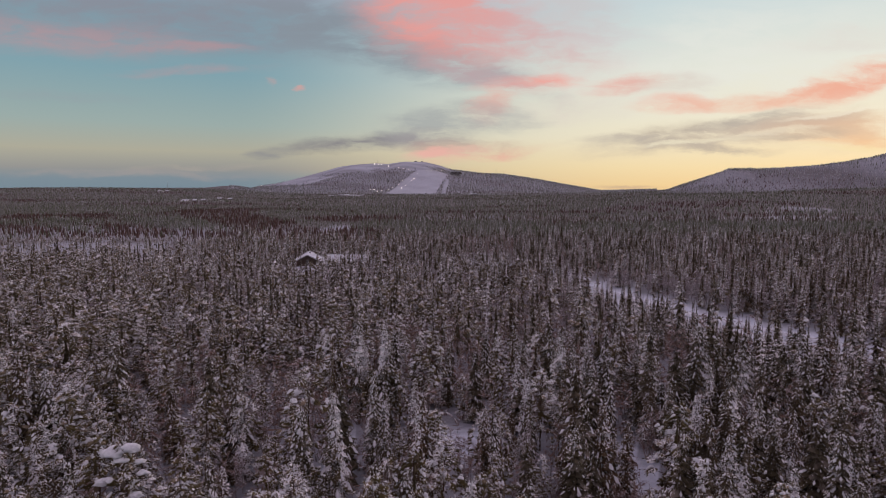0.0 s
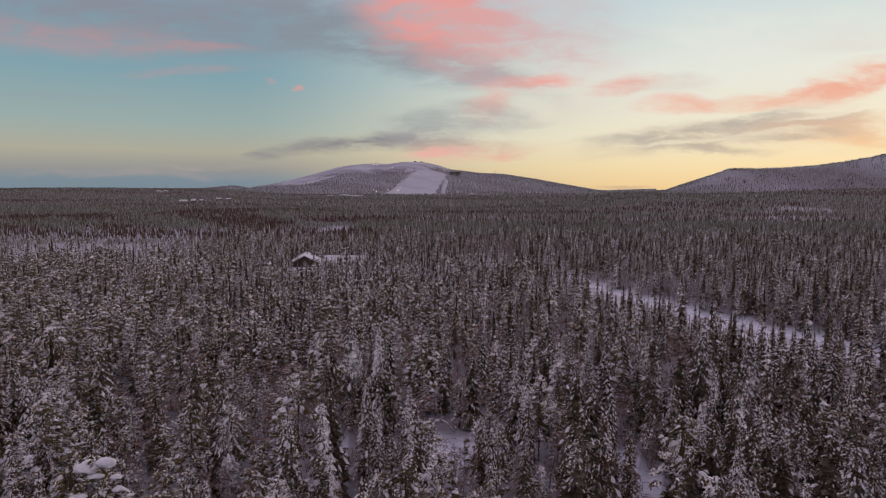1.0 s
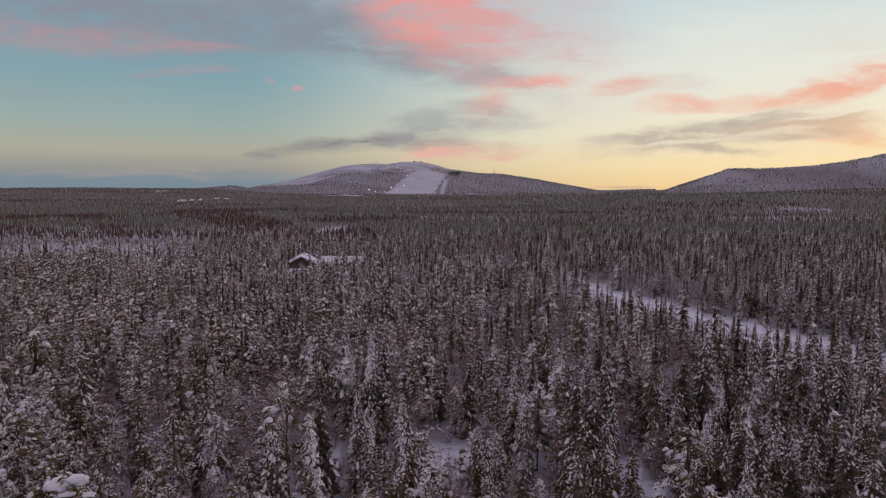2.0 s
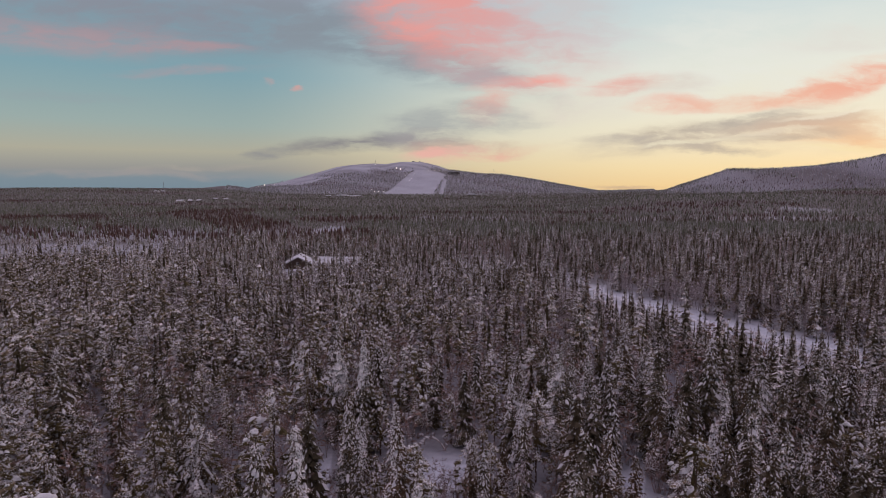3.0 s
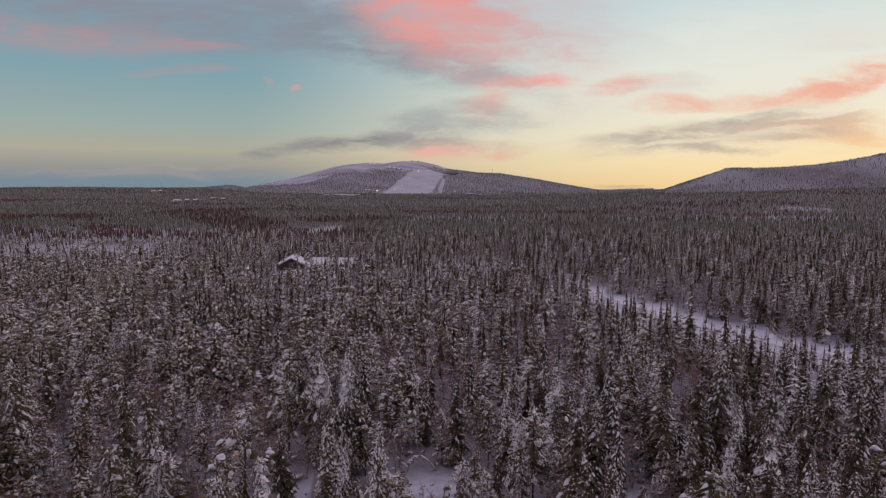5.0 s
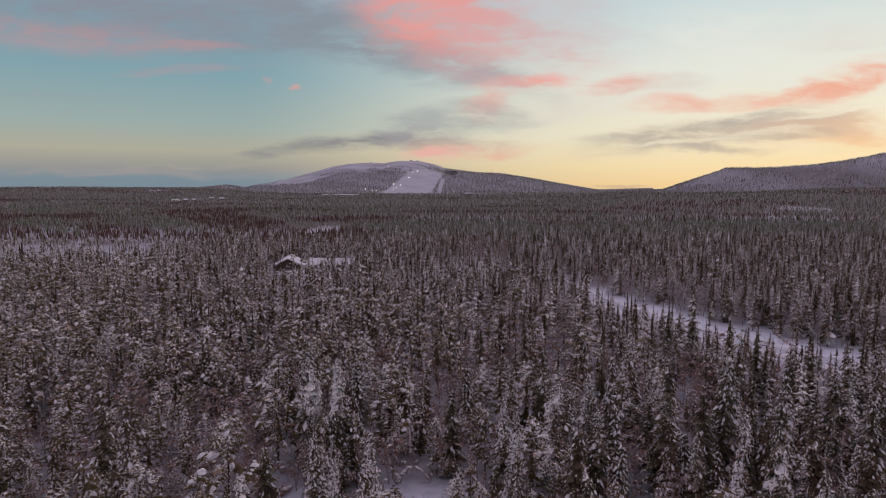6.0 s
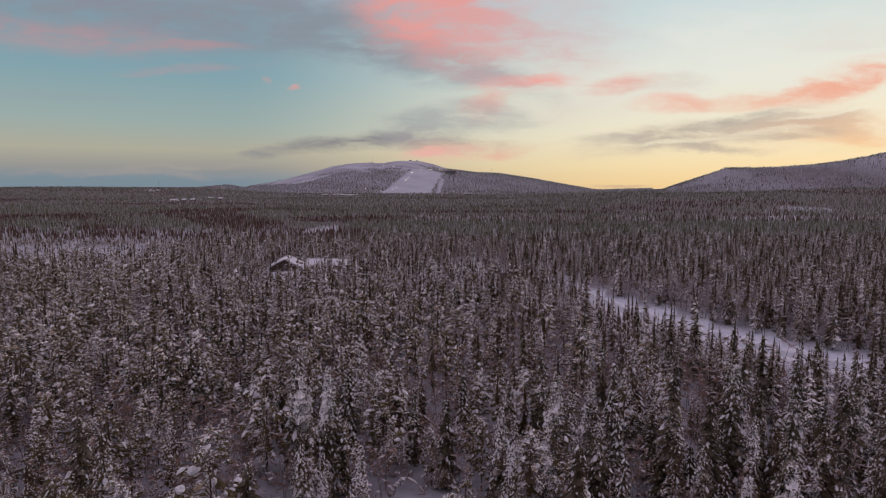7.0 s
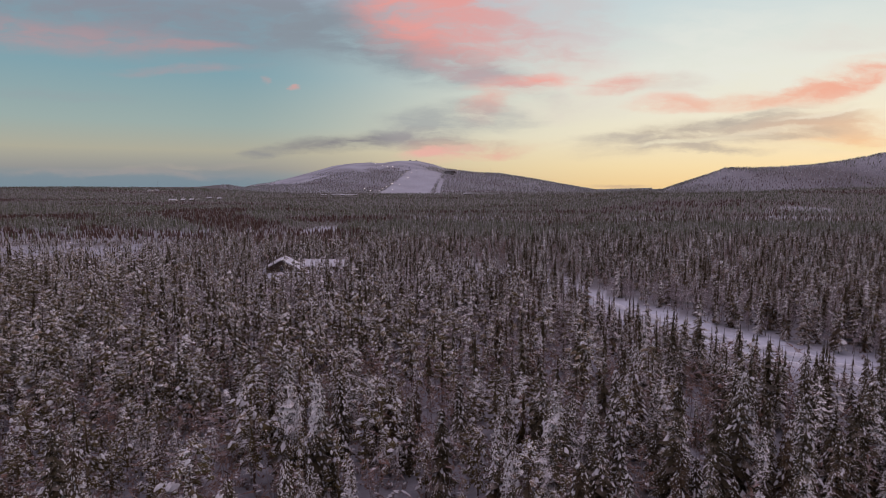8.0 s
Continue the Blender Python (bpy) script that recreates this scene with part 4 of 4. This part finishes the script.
far_belt(41, 480, 800, 4.8, FAR_TREES, 0.78)
far_belt(42, 800, 1300, 7.0, FAR_SMALL, 0.78)
far_belt(43, 1300, 2100, 8.8, DISTANT, 0.70, inside=lambda x, y: wedge(x, y) & ((x < 0.36 * y) | (y < 1680)))
far_belt(44, 2100, 3000, 14.0, DISTANT, 0.95, inside=lambda x, y: wedge(x, y) & (x < 0.42 * y))
far_belt(45, 3000, 4420, 15.5, DISTANT, 1.15, "fell_forest", "hoar-frosted trees on the slopes of the fell, distance haze in their colour", FELL_MATS, lambda x, y: np.abs(x) < 0.36 * y)
far_belt(46, 1680, 2250, 7.0, DISTANT, 0.72, "fell_forest", "hoar-frosted trees on a wooded ridge, distance haze in their colour", FELL_MATS, lambda x, y: (x >= 0.36 * y) & wedge(x, y))
far_belt(47, 1680, 2250, 6.5, DISTANT, 0.8, "far_forest", "dark conifers scattered over a wooded ridge", inside=lambda x, y: (x >= 0.36 * y) & wedge(x, y) & (wavy(x, y * 0.6, 42, 0.4) + 0.5 * wavy(x, y, 15, 2.0) + 0.6 * step(95, 45, land(x, y)) > 0.2))
far_belt(48, 3000, 4300, 14.0, DISTANT, 1.1, "far_forest", "dark conifers scattered over the slopes of the fell", inside=lambda x, y: (np.abs(x) < 0.36 * y) & (wooded(x, y) > 0.5))
x_, y_, rng_ = scatter(51, -150, 150, -130, 45, 5.2, lambda x, y: ~wedge(x, y) | (y < 36))
stand_of("spruce_stand", "dense stand of snowy spruces", LOW_SPRUCE, SPRUCE_MATS, x_, y_, rng_, 1.0)
x_, y_, rng_ = scatter(53, -420, 420, -420, 200, 9.0, lambda x, y: ~wedge(x, y) & ((np.abs(x) > 150) | (y < -130)))
stand_of("far_forest", "wide frosted conifer forest", FAR_TREES, FAR_MATS, x_, y_, rng_, 1.2, "forest")
x_, y_, rng_ = scatter(52, -130, 140, 40, 165, 3.3, wedge)
stand_of("brush", "frosted bushes and saplings standing in snow", [brush_shape(700 + i, 1.2 + 0.35 * (i % 5)) for i in range(10)], BIRCH_MATS, x_, y_, rng_, 1.0, "bushes")

# ---- trees that stand out ----


def at_ground(x, y, turn=0.0, k=1.0):
    return pose(x, y, float(land(x, y)), 0, 0, turn) @ Matrix.Diagonal((k, k, k, 1))


def lone_tree(name, shape, mats, x, y, turn, label):
    t = tree_thing(name, shape, mats, ("trunk", "crown", "snow_load"), label, "")
    t.matrix_basis = at_ground(x, y, turn)
    return t


def cushion(parent, rng, x, y, z, rx, ry, rz):
    """One big cushion of snow lying in a crown."""
    bm = bmesh.new()
    bmesh.ops.create_icosphere(bm, subdivisions=3, radius=1.0)
    for v in bm.verts:
        n = noise.noise(v.co * 1.1 + Vector((x, y, z))) * 0.7 + noise.noise(v.co * 2.6 + Vector((z, x, y))) * 0.35
        droop = -0.45 * (v.co.x ** 2 + v.co.y ** 2)
        v.co = Vector((v.co.x * rx * (1 + n), v.co.y * ry * (1 + n), (v.co.z * (1 if v.co.z > 0 else 0.7) + droop) * rz * (1 + 0.6 * n)))
    me = bpy.data.meshes.new("snow_cushion")
    bm.to_mesh(me)
    bm.free()
    me.materials.append(TREE_SNOW)
    for p in me.polygons:
        p.use_smooth = True
    ob = part("snow_cushion", me, parent, "thick cushion of snow")
    ob.location = (x, y, z)


def snowy_pine():
    rng = np.random.default_rng(9)
    t = lone_tree("pine_tree", pine_shape(901, 14.6, 2.7, 60, 0.7, 0), PINE_MATS, -30.8, 55.3, 0, "big pine with thick snow cushions on top of its crown")
    for x, y, z, r in ((0.5, -0.4, 14.2, 0.62), (-0.6, -0.5, 13.8, 0.66), (-0.05, -1.0, 13.2, 0.42), (1.6, -0.7, 12.9, 0.4), (-2.0, -0.3, 13.5, 0.46),
                       (2.0, -1.1, 12.0, 0.36), (-1.2, -1.5, 11.4, 0.4), (-2.2, -0.9, 10.9, 0.4), (1.4, -1.4, 9.9, 0.42), (-0.5, -1.8, 9.3, 0.38)):
        cushion(t, rng, x, y, z - 0.25, r * rng.uniform(1.0, 1.7), r * rng.uniform(0.8, 1.2), r * rng.uniform(0.55, 0.8))


def bent_birch(x, y, turn, reach, high, label):
    """A birch bowed to the ground under its snow."""
    rng, s = np.random.default_rng(int(x * 10) % 97 + 3), Shape()
    qs = np.linspace(0, 1, 9)
    pts = [(reach * (q - 0.5), 0.25 * math.sin(q * 5), high * (1 - (2 * q - 1) ** 2 * 0.92) - 0.1) for q in qs]
    stem(s, pts, np.linspace(0.11, 0.04, 9), 0, 5)
    for i in range(60):
        q = rng.uniform(0.15, 1)
        p = np.array([np.interp(q, qs, [c[k] for c in pts]) for k in range(3)])
        e = p + rng.normal(0, 0.5, 3) * (1, 1, 0.7) - (0, 0, 0.3)
        w = rng.normal(0, 0.03, 3)
        s.add([p + w, p - w, e], [(0, 1, 2)], 1)
    for i in range(22):
        q = rng.uniform(0.05, 1)
        p = np.array([np.interp(q, qs, [c[k] for c in pts]) for k in range(3)])
        lump(s, rng, p + (0, 0, 0.1), rng.uniform(0.16, 0.28), 0.6, 2, 1, np.array((1.0, 0.05, 1.8 * (0.5 - q))))
    lone_tree("bent_birch", s, BIRCH_MATS, x, y, turn, label)


snowy_pine()
bent_birch(0.3, 93.0, 8, 4.6, 2.4, "birch bowed into an arch under snow")
bent_birch(80, 214, 15, 4.0, 2.6, "birch bowed into an arch beside the road")
bent_birch(53.0, 71.0, 150, 6.5, 4.2, "leaning birch trunk loaded with snow")
for i, (x, y, h) in enumerate(((11.9, 82.1, 12.2), (22.8, 77.9, 12.6), (61, 98, 15.0), (-8.7, 104, 13.6), (25.6, 89.6, 12.0))):
    lone_tree("spruce_tree", spruce_shape(920 + i, h, 1.8, 1.1, 240, 0, 1.3), SPRUCE_MATS, x, y, 40 * i, "spruce plastered with heavy snow")
for i, (x, y, h) in enumerate(((67, 108, 15.2), (70.5, 105.5, 15.0), (62, 114, 14.2), (49, 110, 13.4), (35, 118, 13.2), (23, 140, 13.4))):
    lone_tree("spruce_tree", spruce_shape(960 + i, h, 2.1, 0.35, 40, 0), SPRUCE_MATS, x, y, 55 * i, "tall dark spruce with little snow on it")
for i, (x, y, h) in enumerate(((-19.2, 73.0, 12.0), (-57.3, 126.6, 13.0), (47.5, 73, 12.5))):
    t = lone_tree("pine_tree", pine_shape(940 + i, h, 2.2, 46, 0.8, 0), PINE_MATS, x, y, 70 * i, "pine with round snow cushions at its top")
    cushion(t, np.random.default_rng(i), 0.2, -0.3, h - 0.05, 0.40, 0.30, 0.26)
    cushion(t, np.random.default_rng(i), -0.6, -0.6, h - 0.9, 0.38, 0.26, 0.2)

# ---- houses ----


def box(bm, x0, x1, y0, y1, z0, z1):
    v = [bm.verts.new((x, y, z)) for z in (z0, z1) for x, y in ((x0, y0), (x1, y0), (x1, y1), (x0, y1))]
    for f in ((3, 2, 1, 0), (4, 5, 6, 7), (0, 1, 5, 4), (1, 2, 6, 5), (2, 3, 7, 6), (3, 0, 4, 7)):
        bm.faces.new([v[i] for i in f])


def finish(name, bm, mat, parent, label="", bevel=0.0):
    if bevel:
        bmesh.ops.bevel(bm, geom=bm.edges[:], offset=bevel, segments=2, affect="EDGES", profile=0.6)
    me = bpy.data.meshes.new(name)
    bm.to_mesh(me)
    bm.free()
    me.materials.append(mat)
    return part(name, me, parent, label)


def boxed(name, parent, mat, dims, label="", bevel=0.0):
    bm = bmesh.new()
    box(bm, *dims)
    return finish(name, bm, mat, parent, label, bevel)


def prism(name, parent, mat, outline, y0, y1, label="", bevel=0.0):
    """An outline in x and z drawn out along y."""
    bm = bmesh.new()
    a, b = [bm.verts.new((x, y0, z)) for x, z in outline], [bm.verts.new((x, y1, z)) for x, z in outline]
    n = len(outline)
    bm.faces.new(a), bm.faces.new(b[::-1])
    for i in range(n):
        bm.faces.new((a[i], b[i], b[(i + 1) % n], a[(i + 1) % n]))
    bmesh.ops.recalc_face_normals(bm, faces=bm.faces[:])
    return finish(name, bm, mat, parent, label, bevel)


def window_on(parent, x, y, z, w, h, along_x=True, facing=-1):
    """A window with its frame and pane on a wall."""
    d = 0.06 * facing
    lo, hi = sorted((0, d))
    f = bmesh.new()
    t = 0.10
    for a0, a1, z0, z1 in ((-w / 2 - t, w / 2 + t, h, h + t), (-w / 2 - t, w / 2 + t, -t, 0), (-w / 2 - t, -w / 2, 0, h), (w / 2, w / 2 + t, 0, h), (-0.03, 0.03, 0, h)):
        box(f, x + a0, x + a1, y + lo, y + hi, z + z0, z + z1) if along_x else box(f, x + lo, x + hi, y + a0, y + a1, z + z0, z + z1)
    win = finish("window", f, PALE_PAINT, parent, "pale window frame")
    lo, hi = sorted((0, d * 0.4))
    boxed("pane", win, GLASS, (x - w / 2, x + w / 2, y + lo, y + hi, z, z + h) if along_x else (x + lo, x + hi, y - w / 2, y + w / 2, z, z + h))


def gable_house(name, label, m, width, length, eave, rise, wall_mat, over=0.6, snow=0.5, windows=3, porch=False, group=""):
    """Ridge along its own y; base at the ground."""
    h = tagged(new(name), label, "house", group)
    h.matrix_basis = m
    w, l = width / 2, length / 2
    prism("wall", h, wall_mat, [(-w, -0.5), (w, -0.5), (w, eave), (0, eave + rise), (-w, eave)], -l, l)
    slope = rise / w
    e = w + over
    for sgn in (-1, 1):
        roof = prism("roof", h, TIMBER, [(0, eave + rise + 0.02), (sgn * e, eave - slope * over + 0.02), (sgn * e, eave - slope * over + 0.18), (0, eave + rise + 0.18)],
                     -l - over, l + over)
        prism("roof_snow", roof, SNOW, [(0, eave + rise + 0.185), (sgn * (e + 0.08), eave - slope * over + 0.16), (sgn * (e + 0.08), eave - slope * over + 0.16 + snow * 0.8),
                                        (sgn * e * 0.5, eave + rise * 0.5 + snow * 1.05), (0, eave + rise + 0.2 + snow)], -l - over - 0.06, l + over + 0.06,
              "thick rounded snow on the roof", 0.12 if snow > 0.4 else 0.0)
    for i in range(windows):
        y = -l + length * (i + 0.5) / windows
        window_on(h, w + 0.01, y, 1.0, 1.2, 1.2, False, 1)
    window_on(h, 0.0, -l - 0.01, 1.0, 1.6, 1.4)
    if eave + rise > 5.5:
        window_on(h, -0.2, -l - 0.01, eave + 0.2, 1.3, 1.1)
    boxed("chimney", h, CONCRETE, (0.4, 1.1, 0.5, 1.2, eave + rise * 0.6, eave + rise + 1.1))
    if porch:
        boxed("porch_floor", h, TIMBER, (w + 0.02, w + 2.6, -l, -l + 5.5, 0.0, 0.5))
        for y in (-l + 0.2, -l + 2.8, -l + 5.3):
            boxed("porch_post", h, PALE_PAINT, (w + 2.2, w + 2.45, y - 0.12, y + 0.12, 0.5, eave - slope * 1.6), "pale square porch post")
    return h


gable_house("cabin", "dark timber cabin with a snow-covered gable roof", at_ground(-75.5, 330, 8), 15.0, 15.0, 2.2, 4.0, TIMBER, over=1.6, windows=2, porch=True)
gable_house("cabin", "long low timber cabin with deep roof snow", at_ground(-53.5, 334, 86), 8.0, 23.0, 2.1, 2.4, TIMBER, over=0.8, windows=5)


def far_house(x, y, turn, w, l, label, group):
    gable_house("house", label, at_ground(x, y, turn), w, l, 3.2, 2.6, PALE_PAINT if w > 9 else TIMBER, snow=0.6, windows=3, group=group)


for x, y, turn, w, l in ((-431, 2299, 70, 9, 22), (-402, 2330, 95, 8, 16), (-385, 2361, 85, 10, 30), (-360, 2310, 80, 8, 18), (-336, 2301, 95, 10, 26), (-318, 2340, 60, 8, 16)):
    far_house(x, y, turn, w, l, "low village house under a white snow roof", "village houses")
for x, y, turn, w, l in ((-1071, 2253, 60, 11, 22), (-1050, 2262, 100, 8, 12), (-656, 1509, 80, 11, 17), (-640, 1530, 90, 7, 10), (-624, 1545, 75, 7, 11), (-641, 1705, 85, 8, 14), (-610, 1700, 85, 7, 12)):
    far_house(x, y, turn, w, l, "lone house with a snowy roof among trees", "houses in the forest")

# ---- things on the fell ----


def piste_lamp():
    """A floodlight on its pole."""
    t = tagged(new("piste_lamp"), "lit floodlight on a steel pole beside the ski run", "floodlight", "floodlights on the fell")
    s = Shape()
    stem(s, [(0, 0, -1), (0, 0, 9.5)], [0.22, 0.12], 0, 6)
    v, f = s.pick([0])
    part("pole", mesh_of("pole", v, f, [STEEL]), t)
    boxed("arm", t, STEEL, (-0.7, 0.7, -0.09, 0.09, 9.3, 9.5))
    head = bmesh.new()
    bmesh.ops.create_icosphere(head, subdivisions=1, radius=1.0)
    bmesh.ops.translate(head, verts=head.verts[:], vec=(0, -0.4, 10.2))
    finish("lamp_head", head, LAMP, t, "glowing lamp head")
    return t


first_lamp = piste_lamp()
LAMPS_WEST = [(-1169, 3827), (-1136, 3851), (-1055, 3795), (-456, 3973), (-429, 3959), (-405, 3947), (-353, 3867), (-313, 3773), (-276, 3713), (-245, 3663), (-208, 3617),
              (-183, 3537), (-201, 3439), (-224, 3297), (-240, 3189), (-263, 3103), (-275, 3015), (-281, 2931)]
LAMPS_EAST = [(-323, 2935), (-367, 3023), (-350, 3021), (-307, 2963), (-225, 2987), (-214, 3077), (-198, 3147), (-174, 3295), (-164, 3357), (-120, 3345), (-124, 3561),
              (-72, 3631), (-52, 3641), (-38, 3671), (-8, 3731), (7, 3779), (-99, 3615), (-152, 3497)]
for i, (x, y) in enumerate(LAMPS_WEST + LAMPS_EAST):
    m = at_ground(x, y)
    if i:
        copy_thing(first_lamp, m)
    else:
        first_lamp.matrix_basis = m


def mast(x, y, high, label):
    t = tagged(new("radio_mast"), label, "mast")
    t.matrix_basis = at_ground(x, y)
    s = Shape()
    for k in range(3):
        a = 2.1 * k
        stem(s, [(math.cos(a) * 1.6, math.sin(a) * 1.6, -1), (math.cos(a) * 0.5, math.sin(a) * 0.5, high)], [0.32, 0.2], 0, 4)
    v, f = s.pick([0])
    part("mast_legs", mesh_of("mast_legs", v, f, [STEEL]), t)
    s = Shape()
    n = int(high / 3)
    for i in range(n):
        for k in range(3):
            p, q = i / n, (i + 1) / n
            r0, r1 = 1.6 - 1.1 * p, 1.6 - 1.1 * q
            stem(s, [(math.cos(2.1 * k) * r0, math.sin(2.1 * k) * r0, high * p), (math.cos(2.1 * k + 2.1) * r1, math.sin(2.1 * k + 2.1) * r1, high * q)], [0.12, 0.12], 0, 3)
    v, f = s.pick([0])
    tagged(part("lattice", mesh_of("lattice", v, f, [STEEL]), t), kind="stuff")
    boxed("antenna", t, PALE_PAINT, (-0.25, 0.25, -0.25, 0.25, high, high + 6))


mast(-438, 4010, 34, "lattice radio mast on the fell's crest")
mast(378, 4250, 38, "lattice radio mast on the wooded shoulder")
mast(-1345, 2900, 34, "slim radio mast above the forest")


def fell_hotel():
    t = tagged(new("slope_hotel"), "dark terraced hotel beside the top of the ski run", "hotel")
    t.matrix_basis = at_ground(72, 3760, -4)
    for i, (x0, x1, y0, z0, z1) in enumerate(((-42, 34, -6, -8, 6), (-34, 48, 0, 6, 13), (-26, 40, 8, 13, 20))):
        boxed("wall", t, TIMBER, (x0, x1, y0, y0 + 18, z0, z1))
        boxed("roof", t, SNOW, (x0 - 1, x1 + 1, y0 - 1, y0 + 19, z1 + 0.01, z1 + 1.3), "snow-covered flat roof")
        for k in range(7):
            x = x0 + 6 + k * (x1 - x0 - 12) / 6
            boxed("window", t, GLASS, (x - 2.4, x + 2.4, y0 - 0.2, y0 - 0.02, z1 - 4.6, z1 - 1.4))


fell_hotel()


def base_lodge():
    t = tagged(new("lift_lodge"), "long lodge under a rounded white roof below the fell", "lodge")
    t.matrix_basis = at_ground(136, 2620, 5)
    boxed("wall", t, TIMBER, (-16, 16, -7, 7, -1, 5))
    prism("roof", t, SNOW, [(-18, 5.01), (18, 5.01), (15, 8), (8, 10), (-8, 10), (-15, 8)], -8.5, 8.5, "rounded snow-covered roof")
    for k in range(5):
        boxed("window", t, GLASS, (-13 + k * 6 - 1.5, -13 + k * 6 + 1.5, -7.2, -7.02, 1.5, 4))


base_lodge()


def summit_hut(x, y, w):
    t = tagged(new("summit_station"), "small lift station on the bare summit", "station", "summit stations")
    t.matrix_basis = at_ground(x, y)
    boxed("wall", t, CONCRETE, (-w, w, -6, 6, -2, 4.5))
    boxed("roof", t, SNOW, (-w - 0.8, w + 0.8, -7, 7, 4.51, 5.6), "snow-covered roof")
    boxed("window", t, GLASS, (-w * 0.6, w * 0.6, -6.2, -6.02, 1.5, 3.6))


summit_hut(-195, 4255, 8)
summit_hut(-150, 4262, 5)
